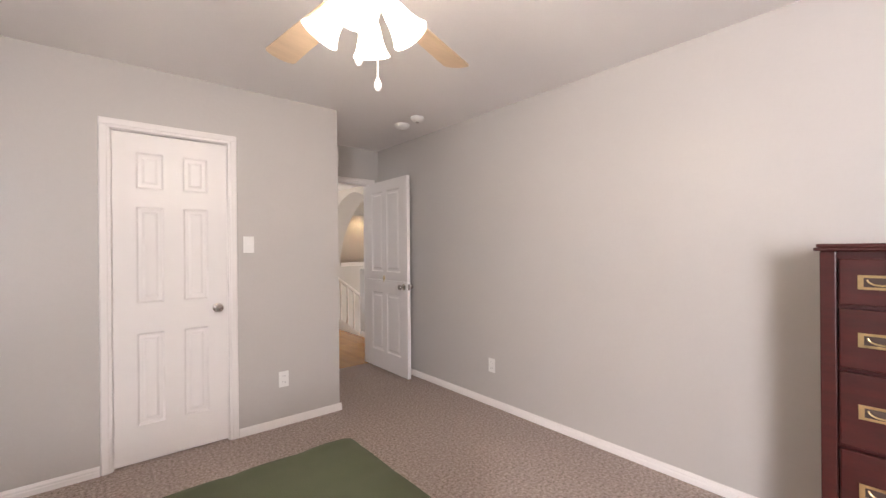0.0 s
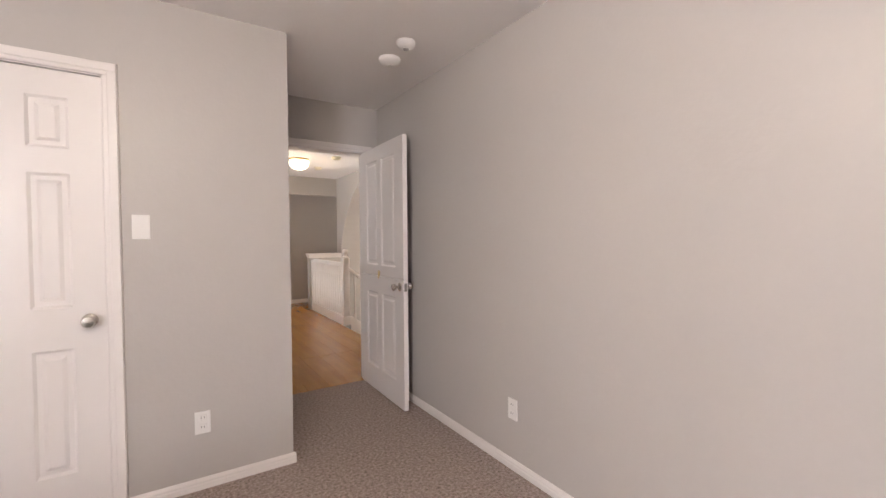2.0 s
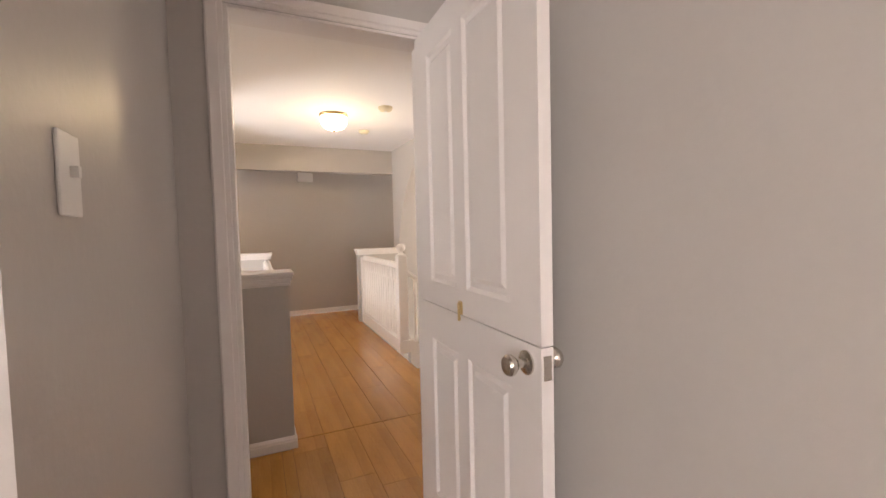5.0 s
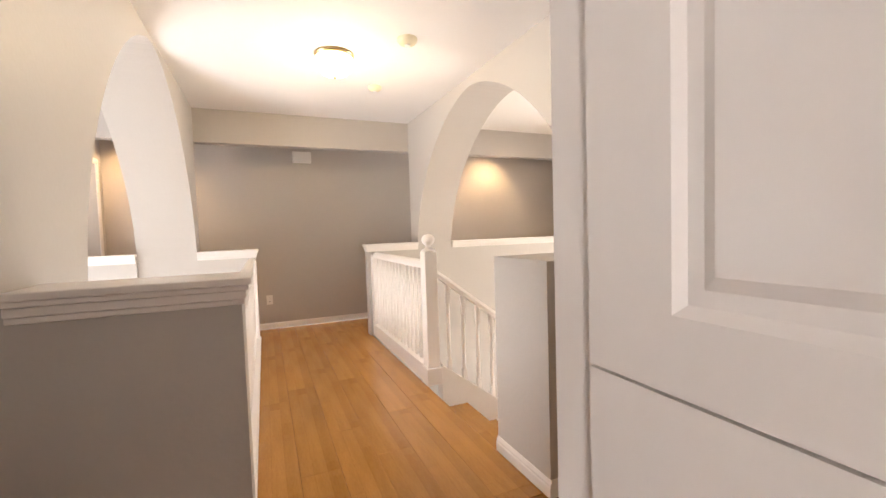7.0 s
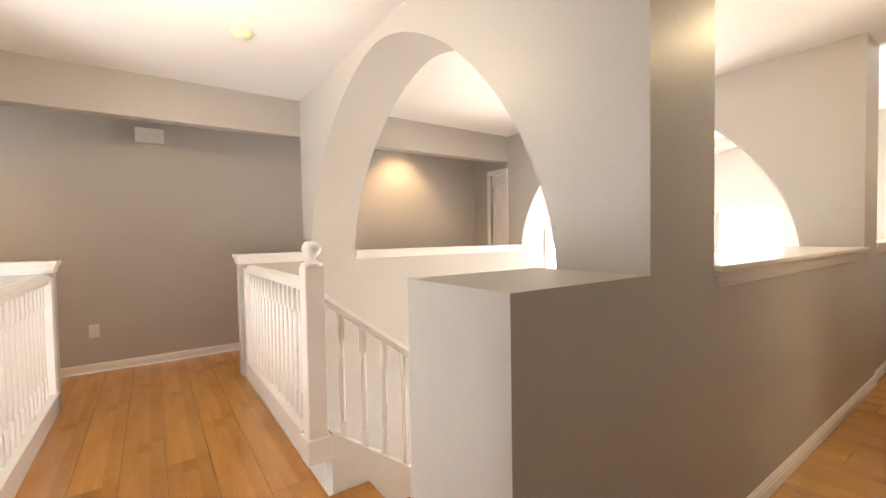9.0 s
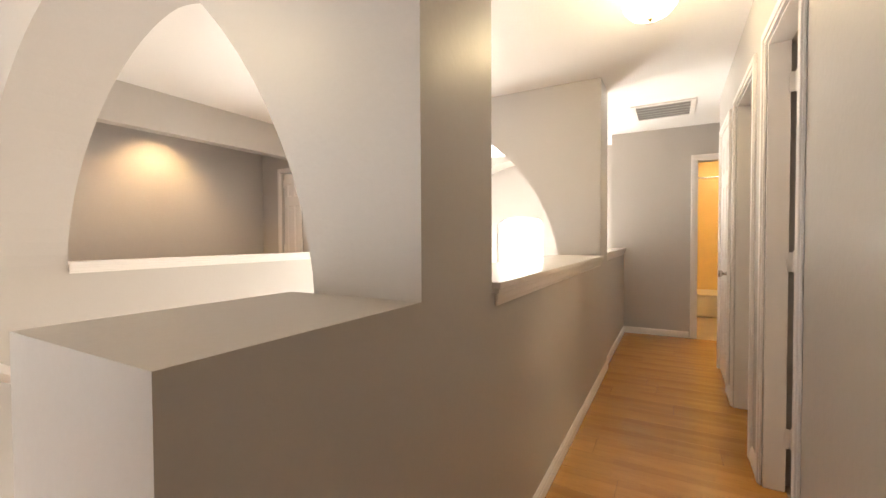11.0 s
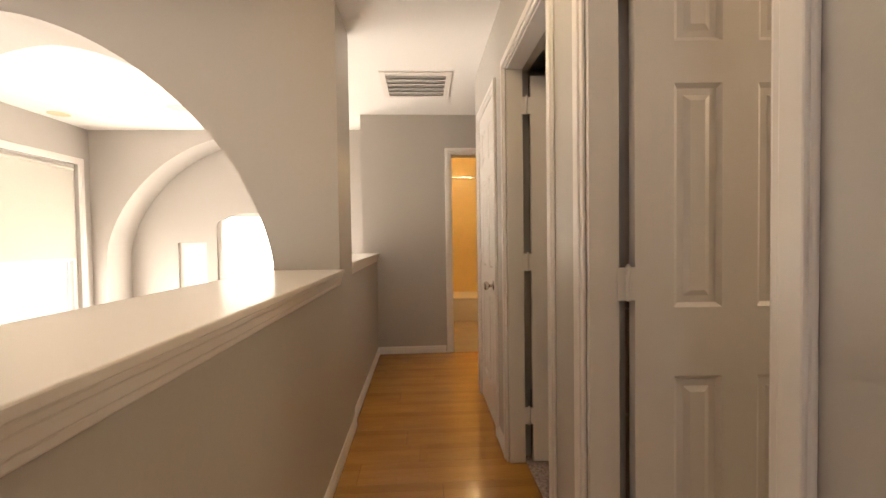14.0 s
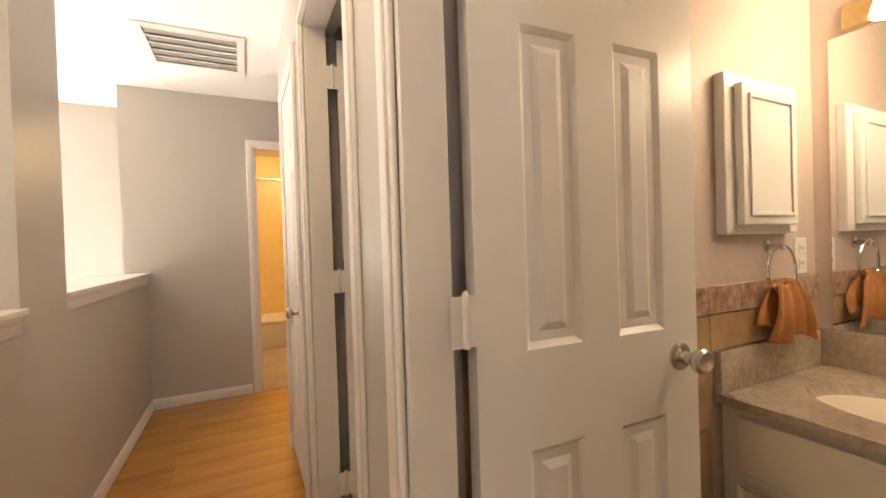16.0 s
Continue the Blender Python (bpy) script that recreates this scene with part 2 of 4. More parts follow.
def jamb(name, axis, c0, c1, a0, a1, top):
    t = 0.018
    m = (c0 + c1) / 2
    rows = [(a0, a0 + t, 0, top), (a1 - t, a1, 0, top), (a0 + t, a1 - t, top - t, top)]
    bm = bmesh.new()
    for p, q, r, s in rows:
        B(bm, *((p, c0, r, q, c1, s) if axis == "x" else (c0, p, r, c1, q, s)))
    return struct(part(name, bm, WHITE, bevel=0.002), "white painted door jamb", "jamb")


def raised(bm, x0, x1, z0, z1, y, sign):
    """A raised panel field: sunk border rising to a flat centre, on the face y."""
    def ring(i, d):
        return [bm.verts.new((a, y + sign * d, b)) for a, b in ((x0 + i, z0 + i), (x1 - i, z0 + i), (x1 - i, z1 - i), (x0 + i, z1 - i))]
    rs = [ring(0.0, 0.0), ring(0.012, -0.009), ring(0.03, -0.009), ring(0.045, -0.002)]
    for a, b in zip(rs, rs[1:]):
        for i in range(4):
            bm.faces.new((a[i], a[(i + 1) % 4], b[(i + 1) % 4], b[i]))
    bm.faces.new(rs[-1])


def slab(parent, w, z0, z1, cells, t=0.035, name="slab"):
    """A panelled door leaf from local x 0 to w, with sunk panels on both sides."""
    body = bmesh.new()
    xs = sorted({0, w} | {c for p in cells for c in p[:2]})
    zs = sorted({z0, z1} | {c for p in cells for c in p[2:]})
    for y, s in ((0, -1), (t, 1)):
        for xa, xb in zip(xs, xs[1:]):
            for za, zb in zip(zs, zs[1:]):
                if not any(p[0] - 1e-5 <= xa and xb <= p[1] + 1e-5 and p[2] - 1e-5 <= za and zb <= p[3] + 1e-5 for p in cells):
                    body.faces.new([body.verts.new(v) for v in ((xa, y, za), (xb, y, za), (xb, y, zb), (xa, y, zb))])
    for q in (((0, 0, z0), (0, t, z0), (0, t, z1), (0, 0, z1)), ((w, 0, z0), (w, t, z0), (w, t, z1), (w, 0, z1)), ((0, 0, z0), (w, 0, z0), (w, t, z0), (0, t, z0)), ((0, 0, z1), (w, 0, z1), (w, t, z1), (0, t, z1))):
        body.faces.new([body.verts.new(v) for v in q])
    bmesh.ops.remove_doubles(body, verts=body.verts, dist=1e-5)
    leaf = part(name, body, WHITE, parent)
    for p in cells:
        bm = bmesh.new()
        raised(bm, *p, 0, -1)
        part("panel", bm, WHITE, leaf)
        bm = bmesh.new()
        raised(bm, *p, t, 1)
        part("panel", bm, WHITE, leaf)
    return leaf


def six(w, h=2.03):
    s, m0, m1 = 0.185 * w, 0.415 * w, 0.585 * w
    out = []
    for z0, z1 in ((0.235, 0.80), (0.985, 1.58), (1.69, h - 0.115)):
        out += [(s, m0, z0, z1), (m1, w - s, z0, z1)]
    return out


def knob(parent, x, z, y, sign, material=None):
    bm = bmesh.new()
    m = Matrix.Translation((x, y, z)) @ Matrix.Rotation(radians(-90 * sign), 4, "X")
    lathe(bm, [(0.0, 0), (0.031, 0), (0.031, 0.005), (0.026, 0.009), (0.012, 0.011), (0.011, 0.03), (0.019, 0.036), (0.026, 0.045), (0.027, 0.055), (0.022, 0.062), (0.0, 0.064)], m)
    return part("knob", bm, material or NICKEL, parent, "round brushed nickel knob", smooth=True)


def hinge(parent, x, y, z, material=None):
    bm = bmesh.new()
    C(bm, Matrix.Translation((x, y, z - 0.045)), 0.006, 0.006, 0.09, 10)
    C(bm, Matrix.Translation((x, y, z + 0.045)), 0.007, 0.003, 0.008, 10)
    B(bm, x, y + 0.001, z - 0.044, x + 0.03, y + 0.004, z + 0.044)
    B(bm, x - 0.028, y + 0.001, z - 0.044, x, y + 0.004, z + 0.044)
    return part("hinge", bm, material or WHITE, parent, "hinge painted over in white")


# ---- structure ----
LOW = -2.75
wall("wall_south", "x", -2.32, -2.2, -1.52, 3.017, LOW, 2.44)
wall("wall_west", "y", -1.52, -1.4, -2.2, 9.57, LOW, 2.44, [(-2.15, -1.2, 0.9, 2.2), (5.9, 8.3, -1.6, 1.2)])
wall("wall_bedroom_east", "y", 2.897, 3.017, -2.2, 4.36, 0, 2.44)
wall("wall_closet", "x", 3.325, 3.44, -1.4, 1.895, 0, 2.44, [(0.45, 1.08, 0, 2.04)])
wall("wall_alcove", "y", 1.78, 1.895, 3.44, 4.36, 0, 2.44)
wall("wall_entry", "x", 4.36, 4.49, -1.4, 7.76, 0, 2.44, [(2.057, 2.79, 0, 2.045), (4.98, 5.632, 0, 2.045), (5.89, 6.662, 0, 2.045), (6.93, 7.56, 0, 2.045)])
wall("wall_hall_end", "y", 8.735, 8.86, 3.0, 5.53, 0, 2.44, [(3.87, 4.625, 0, 2.045)])
wall("wall_bay_return", "x", 5.41, 5.53, 8.86, 11.12, LOW, 2.44)
wall("wall_landing_side", "y", 7.63, 7.755, 2.9, 4.36, 0, 2.44)
wall("wall_landing_end", "x", 2.88, 3.0, 7.755, 11.0, 0, 2.44)
wall("wall_far", "x", 9.45, 9.57, -1.4, 6.84, 0, 2.44)
wall("wall_far_west", "y", 0.68, 0.80, 8.735, 9.45, 0, 2.44, [(8.78, 9.275, 0, 1.945)])
wall("wall_room_west", "x", 9.33, 9.44, -1.39, 0.675, 0, 2.43)
wall("wall_far_east", "y", 6.72, 6.84, 8.735, 9.45, 0, 2.44, [(8.78, 9.10, 0, 1.98)])
wall("wall_living", "x", 8.62, 8.74, 7.095, 9.85, LOW, 2.44, [(7.35, 9.17, -1.9, 2.03)])
wall("wall_east", "y", 9.73, 9.85, 5.53, 8.62, LOW, 2.44, [(6.65, 7.45, -1.3, 1.53), (7.575, 7.915, 0.45, 1.165)])
for nm, x0, x1, y0, y1, yc in (("wall_arch_entry", 1.28, 1.755, 5.31, 8.735, 7.19), ("wall_arch_stair", 4.0, 4.425, 5.368, 8.735, 7.105), ("wall_arch_living", 6.71, 7.095, 5.368, 8.735, 7.105), ("wall_arch_bay", 9.33, 9.73, 5.53, 8.62, 7.07)):
    arch_wall(nm, x0, x1, y0, y1, yc, *((1.33, 1.0, 1.41) if nm == "wall_arch_entry" else (1.395, 1.0, 1.36)), LOW)
wall("wall_half_stair", "x", 5.368, 5.80, 3.433, 4.0, LOW, 1.016, label="low greige drywall half wall with a painted top")
wall("wall_half_hall", "x", 5.368, 5.755, 4.425, 6.71, LOW, 0.985, label="low greige drywall half wall under a white sill")
wall("wall_half_landing", "x", 5.385, 5.755, 7.095, 8.86, LOW, 0.985, label="low greige drywall half wall under a white sill")
wall("wall_half_entry", "x", 5.31, 5.48, -1.4, 1.28, LOW, 0.985, label="low greige drywall half wall")
wall("wall_half_bridge", "x", 5.31, 5.48, 1.755, 2.285, LOW, 0.985, label="low greige drywall half wall with a white cap")
wall("wall_ledge_living", "x", 8.5, 8.62, 4.425, 6.71, LOW, 0.965, label="low cream drywall half wall")
wall("wall_ledge_entry", "x", 8.5, 8.62, -1.4, 1.28, LOW, 0.965, label="low greige drywall half wall")
wall("wall_ledge_bridge", "x", 8.5, 8.62, 1.755, 2.265, LOW, 0.965, label="low greige drywall half wall")
wall("wall_ledge_stair", "x", 8.5, 8.62, 3.40, 4.0, LOW, 0.965, label="low greige drywall half wall")
wall("beam_far", "x", 8.735, 8.86, 0.80, 6.72, 2.105, 2.44, label="greige drywall drop beam across the far hallway")
wall("wall_bath_side", "y", 5.65, 5.75, 3.0, 4.36, 0, 2.44, material=BEIGE, label="tan textured bathroom wall")
wall("wall_bath_mirror", "x", 2.88, 3.0, 3.017, 5.70, 0, 2.44, material=BEIGE, label="tan textured bathroom wall")
wall("wall_next_room", "x", 2.88, 3.0, 5.70, 7.63, 0, 2.44)
wall("wall_bath_end_east", "y", 11.0, 11.12, 2.88, 5.41, 0, 2.44, material=YELLOWW, label="yellow tiled wall above a bathtub")
wall("wall_bath_end_north", "x", 5.2, 5.4, 8.865, 11.0, 0, 2.44, material=YELLOWW, label="yellow tiled bathroom wall")
# unseen wall added below the hall to block sky light leaking up into the void
wall("wall_lower_leak_stop", "x", 4.36, 4.49, -1.4, 11.12, LOW, -0.25)
wall("wall_closet_back", "x", 4.2, 4.3, -1.4, 1.78, 0, 2.44)


def slabs(name, material, label, category, *bs):
    return struct(boxes(name, material, None, *bs), label, category)


slabs("floor_carpet", CARPET, "speckled brown and beige cut pile carpet", "carpet", (-1.4, -2.2, -0.25, 2.897, 4.40, 0.0))
slabs("ceiling", CEIL, "white textured painted ceiling", "ceiling", (-1.6, -2.4, 2.44, 12.2, 9.7, 2.6), )
sub = slabs("floor", DARK, "honey oak laminate plank floor", "floor", (-1.4, 4.40, -0.25, 8.735, 5.305, -0.012), (2.27, 5.305, -0.25, 3.42, 9.45, -0.012), (3.42, 5.305, -0.25, 8.735, 5.385, -0.012), (-1.4, 8.62, -0.25, 2.27, 9.45, -0.012), (3.42, 8.62, -0.25, 6.72, 9.45, -0.012), (7.755, 3.0, -0.25, 8.735, 4.40, -0.012))
slabs("floor_lower", STONE, "pale tile floor of the lower storey", "floor", (-1.6, -2.4, LOW - 0.1, 12.2, 9.7, LOW))
slabs("floor_bath", STONE, "tan tile bathroom floor", "floor", (3.017, 3.0, -0.25, 5.65, 4.40, -0.002))
slabs("floor_room", CARPET, "speckled brown carpet of the next room", "carpet", (5.75, 3.0, -0.25, 7.63, 4.40, 0.0))
slabs("floor_bath_end", STONE, "tan tile bathroom floor", "floor", (8.735, 3.0, -0.25, 11.0, 5.2, -0.002))
gr = slabs("ground", mat("pale_concrete", (0.56, 0.54, 0.5), 0.9, scale=0.4, colour2=(0.46, 0.44, 0.4)), "flat pale ground outside the house", "ground", (-600, -600, LOW - 0.4, 600, 600, LOW - 0.3))

# baseboards
for run, side in ((((-1.4, 3.325), (0.39, 3.325)), -1), (((1.14, 3.325), (1.909, 3.325)), -1), (((1.895, 3.325), (1.895, 4.36)), -1), (((2.897, -2.2), (2.897, 4.36)), 1), (((-1.4, -2.2), (-1.4, 3.325)), -1), (((-1.4, -2.2), (2.897, -2.2)), 1),
                  (((2.90, 4.49), (4.92, 4.49)), 1), (((5.64, 4.49), (5.83, 4.49)), 1), (((6.67, 4.49), (6.87, 4.49)), 1), (((3.433, 5.368), (7.095, 5.368)), -1), (((7.095, 5.385), (8.735, 5.385)), -1), (((3.433, 5.354), (3.433, 5.80)), 1),
                  (((8.735, 4.69), (8.735, 5.385)), 1), (((-1.4, 9.45), (6.72, 9.45)), -1), (((-1.4, 5.31), (2.299, 5.31)), -1), (((2.285, 5.31), (2.285, 5.48)), -1), (((1.895, 4.49), (-1.4, 4.49)), -1)):
    base_run("baseboard", run, side, 0.017 if max(p[1] for p in run) < 4.4 else 0.0)

# casings and jambs
casing("casing_closet", "x", 3.325, -1, 0.45, 1.08, 2.04)
jamb("jamb_closet", "x", 3.33, 3.44, 0.437, 1.093, 2.053)
casing("casing_entry_bedroom", "x", 4.36, -1, 2.057, 2.79, 2.045)
casing("casing_entry_hall", "x", 4.49, 1, 2.057, 2.79, 2.045)
casing("casing_bath", "x", 4.49, 1, 4.98, 5.58, 2.045)
casing("casing_room", "x", 4.49, 1, 5.89, 6.61, 2.045)
casing("casing_linen", "x", 4.49, 1, 6.93, 7.56, 2.045)
casing("casing_bath_end", "y", 8.735, -1, 3.87, 4.625, 2.045)
casing("casing_far_east", "y", 6.72, -1, 8.80, 9.10, 1.98)
casing("casing_far_west", "y", 0.80, 1, 8.79, 9.27, 1.94)
for nm, a0, a1 in (("jamb_entry", 2.045, 2.802), ("jamb_bath", 4.968, 5.592), ("jamb_room", 5.878, 6.622), ("jamb_linen", 6.918, 7.572)):
    jamb(nm, "x", 4.405 if nm in ("jamb_bath", "jamb_room") else 4.362, 4.488, a0 + 0.008, a1 - 0.008, 2.053)
jamb("jamb_bath_end", "y", 8.737, 8.858, 3.866, 4.629, 2.05)


# sills and caps
def cap(name, x0, x1, y0, y1, z, near=True, far=False, ends=()):
    """A white board with a stepped moulding below its long edges."""
    bm = bmesh.new()
    o = 0.028
    ex0, ex1 = (o if "w" in ends else 0), (o if "e" in ends else 0)
    B(bm, x0 - ex0, y0 - (o if near else 0), z - 0.022, x1 + ex1, y1 + (o if far else 0), z)
    for d, zz, h in ((0.021, 0.022, 0.016), (0.013, 0.038, 0.026), (0.007, 0.064, 0.018)):
        B(bm, x0 - (d if ex0 else 0), y0 - (d if near else 0), z - zz - h, x1 + (d if ex1 else 0), y0 + (0 if near else -0.0005) + 0.001, z - zz)
        if far:
            B(bm, x0 - (d if ex0 else 0), y1 - 0.001, z - zz - h, x1 + (d if ex1 else 0), y1 + d, z - zz)
        if ex1:
            B(bm, x1 - 0.001, y0 + 0.001, z - zz - h, x1 + d, y1 - 0.001, z - zz)
        if ex0:
            B(bm, x0 - d, y0 + 0.001, z - zz - h, x0 + 0.001, y1 - 0.001, z - zz)
    return struct(part(name, bm, WHITE, bevel=0.004), "white painted wooden sill with stepped moulding", "sill")


cap("sill_hall", 4.462, 6.705, 5.37, 5.76, 1.022, ends=("w",))
cap("sill_landing", 7.10, 8.73, 5.387, 5.76, 1.038)
cap("sill_bridge", 1.757, 2.287, 5.312, 5.48, 1.042, far=True, ends=("e",))
cap("sill_entry", -1.39, 1.275, 5.312, 5.48, 1.042)
cap("sill_ledge_living", 4.43, 6.70, 8.495, 8.62, 1.018)
cap("sill_ledge_entry", -1.39, 1.275, 8.495, 8.62, 1.018)
cap("sill_ledge_bridge", 1.76, 2.265, 8.495, 8.62, 1.018, far=True, ends=("e",))
cap("sill_ledge_stair", 3.40, 3.995, 8.495, 8.62, 1.018, far=True, ends=("w",))


# windows
def window(name, axis, c, a0, a1, z0, z1, mull=1, label="white framed window with bright daylight outside"):
    root = struct(new(name), label, "window")
    def bx(p, q, r, s, d0, d1):
        return (p, c + d0, r, q, c + d1, s) if axis == "x" else (c + d0, p, r, c + d1, q, s)
    boxes("window_frame", WHITE, root, bx(a0, a0 + 0.05, z0, z1, 0.02, 0.1), bx(a1 - 0.05, a1, z0, z1, 0.02, 0.1), bx(a0 + 0.05, a1 - 0.05, z0, z0 + 0.05, 0.02, 0.1), bx(a0 + 0.05, a1 - 0.05, z1 - 0.05, z1, 0.02, 0.1))
    step = (a1 - a0 - 0.1) / (mull + 1)
    for i in range(mull + 1):
        p = a0 + 0.05 + step * i
        if i:
            boxes("mullion", WHITE, root, bx(p - 0.015, p + 0.015, z0 + 0.05, z1 - 0.05, 0.04, 0.08))
        g = boxes("pane", GLASS, root, bx(p + 0.016, p + step - 0.016, z0 + 0.051, z1 - 0.051, 0.055, 0.06))
        g.visible_shadow = False
    return root


window("window_1", "y", -1.52, -2.15, -1.2, 0.9, 2.2, 0)
window("window_2", "y", -1.52, 5.9, 8.3, -1.6, 1.2, 2)
window("window_3", "x", 8.64, 7.35, 9.17, -1.9, 2.03, 0)
window("window_4", "y", 9.75, 6.65, 7.45, -1.3, 1.53, 0)
window("window_5", "y", 9.75, 7.575, 7.915, 0.45, 1.165, 0)
bm = bmesh.new()
for sy in (-1, 1):
    arc = [(7.05 + sy * 0.4 * math.sin(a), 1.36 + 0.165 * math.cos(a)) for a in (math.pi / 2 * k / 10 for k in range(11))]
    prism(bm, [Vector((9.731, y, z)) for y, z in [(7.05 + sy * 0.401, 1.531), (7.05, 1.531)] + arc + [(7.05 + sy * 0.401, 1.36)]], (0.11, 0, 0))
struct(part("window_arch_head", bm, PAINT), "greige drywall head rounding the top of the bay window", "wall")
casing("casing_window_living", "x", 8.62, -1, 7.35, 9.17, 2.03, 0.07, -1.9)
# wall-toned panel standing in for the niche wall inside the trim, shaped like a blind
th = thing("niche_panel", pose(0, 0, 0), "cream wall toned panel standing in for the niche face above the window", "window shade")
boxes("niche_face", NICHE, th, (7.40, 8.632, 1.02, 9.12, 8.635, 1.96))
bm = bmesh.new()
C(bm, Matrix.Translation((7.40, 8.636, 1.975)) @ Matrix.Rotation(radians(90), 4, "Y"), 0.02, 0.02, 1.72, 16)
part("niche_top_bar", bm, NICHE, th, smooth=True)
boxes("niche_foot_bar", WHITE, th, (7.40, 8.628, 1.0, 9.12, 8.639, 1.02))
# bright outdoors past the panes
bd = boxes("backdrop", OUTSIDE, None, (70, -60, -10, 70.2, 80, 40))
struct(bd, "pale hazy outdoors far beyond the windows", "backdrop")
bd2 = boxes("backdrop_north", OUTSIDE, None, (-60, 75, -10, 80, 75.2, 40))
struct(bd2, "pale hazy outdoors far beyond the windows", "backdrop")
bd3 = boxes("backdrop_west", OUTSIDE, None, (-70.2, -60, -10, -70, 80, 40))
struct(bd3, "pale hazy outdoors far beyond the windows", "backdrop")


# ---- doors ----
def door_thing(name, m, w, label, knobs=True, side=1, h=2.03, t=0.035, hinges=(0.25, 1.05, 1.85), hy=-0.003, knob_z=0.92):
    root = thing(name, m, label, "door")
    tagged(root, kind="structure")
    slab(root, w, 0.012, h, six(w, h), t)
    kx = w - 0.06
    knob(root, kx, knob_z, 0, -1)
    knob(root, kx, knob_z, t, 1)
    for z in hinges:
        hinge(root, -0.02 if hy < -0.01 else -0.004, -0.003, z)
    return root


# closed closet door, hinged at its west edge
door_thing("door_1", pose(0.456, 3.335, 0), 0.618, "closed white six panel closet door with round nickel knob")

# split bedroom door, open against the wall
d = thing("door_2", pose(2.752, 4.385, 0, 0, 0, 269), "open white panelled dutch door with nickel knob", "door")
tagged(d, kind="structure")
W2 = 0.83
low = slab(d, W2, 0.015, 0.974, [(0.125, 0.36, 0.205, 0.84), (0.435, 0.695, 0.205, 0.84)], name="lower_leaf")
up = slab(d, W2, 0.978, 2.038, [(0.125, 0.36, 1.065, 1.93), (0.435, 0.695, 1.065, 1.93)], name="upper_leaf")
knob(d, W2 - 0.06, 0.925, 0, -1)
knob(d, W2 - 0.06, 0.925, 0.035, 1)
boxes("latch_plate", NICKEL, d, (W2 - 0.0005, 0.006, 0.895, W2 + 0.0015, 0.029, 0.955))
bm = bmesh.new()
C(bm, Matrix.Translation((W2 * 0.47, -0.008, 0.958)), 0.005, 0.005, 0.06, 10)
B(bm, W2 * 0.47 - 0.012, -0.004, 0.979, W2 * 0.47 + 0.012, 0, 1.023)
part("bolt", bm, BRASS, d, "small brass barrel bolt")

# bathroom door, hinged on its far jamb and swung in
door_thing("door_3", pose(5.558, 4.366, 0, 0, 0, 268), 0.565, "open white six panel bathroom door with nickel knob", hy=-0.02)
# bedroom door past it, swung in
door_thing("door_4", pose(6.588, 4.366, 0, 0, 0, 266), 0.68, "open white six panel door with painted hinges", h=2.0, hy=-0.02)
# linen closet door, closed
door_thing("door_5", pose(7.553, 4.49, 0, 0, 0, 180), 0.62, "closed white six panel linen closet door with nickel knob", knob_z=0.885)
door_thing("door_7", pose(6.755, 9.092, 0, 0, 0, -90), 0.29, "closed white narrow door at the far hallway", h=1.97)


# ---- railings ----
def newel(m, label="white painted wooden newel post with a ball finial"):
    root = thing("newel_post", m, label, "newel post", "newel posts of the stair")
    bm = bmesh.new()
    B(bm, -0.05, -0.05, 0.13, 0.05, 0.05, 1.0)
    part("post", bm, WHITE, root, bevel=0.006)
    bm = bmesh.new()
    B(bm, -0.062, -0.062, 0.0, 0.062, 0.062, 0.13)
    part("base_block", bm, WHITE, root, bevel=0.006)
    bm = bmesh.new()
    lathe(bm, [(0.052, 1.0), (0.055, 1.012), (0.035, 1.02), (0.02, 1.035), (0.022, 1.045), (0.042, 1.062), (0.05, 1.085), (0.044, 1.108), (0.028, 1.125), (0.0, 1.13)])
    part("finial", bm, WHITE, root, smooth=True)
    return root


newel(pose(3.475, 6.835, 0))


def baluster_mesh(h):
    bm = bmesh.new()
    s = 0.016
    B(bm, -s, -s, 0, s, s, 0.14)
    lathe(bm, [(0.0155, 0.14), (0.0165, 0.148), (0.014, 0.16), (0.016, 0.19), (0.015, h * 0.5), (0.0135, h - 0.16), (0.015, h - 0.15), (0.0145, h - 0.14)], seg=12)
    B(bm, -s, -s, h - 0.14, s, s, h)
    me = bpy.data.meshes.new("baluster")
    bm.to_mesh(me)
    bm.free()
    me.materials.append(WHITE)
    return me


def straight_rail(x, y0, y1, label, step=0.098):
    root = thing("railing", pose(x, y0, 0), label, "railing", "bridge railings")
    L = y1 - y0
    bm = bmesh.new()
    prism(bm, [Vector((u, 0, v)) for u, v in ((-0.03, 0.87), (0.03, 0.87), (0.034, 0.895), (0.03, 0.92), (0.012, 0.932), (-0.012, 0.932), (-0.03, 0.92), (-0.034, 0.895))], (0, L, 0))
    part("handrail", bm, WHITE, root)
    bm = bmesh.new()
    B(bm, -0.045, 0, 0.0, 0.045, L, 0.12)
    B(bm, -0.055, 0, 0.12, 0.055, L, 0.14)
    part("bottom_rail", bm, WHITE, root, bevel=0.004)
    me = baluster_mesh(0.735)
    n = round(L / step)
    for i in range(n):
        o = new("baluster", me)
        o.location = (0, (i + 0.5) * L / n, 0.138)
        o.parent = root
    return root


straight_rail(2.225, 5.485, 8.49, "white painted bridge railing with turned balusters")
straight_rail(3.475, 6.90, 8.41, "white painted short railing beside the stairwell")
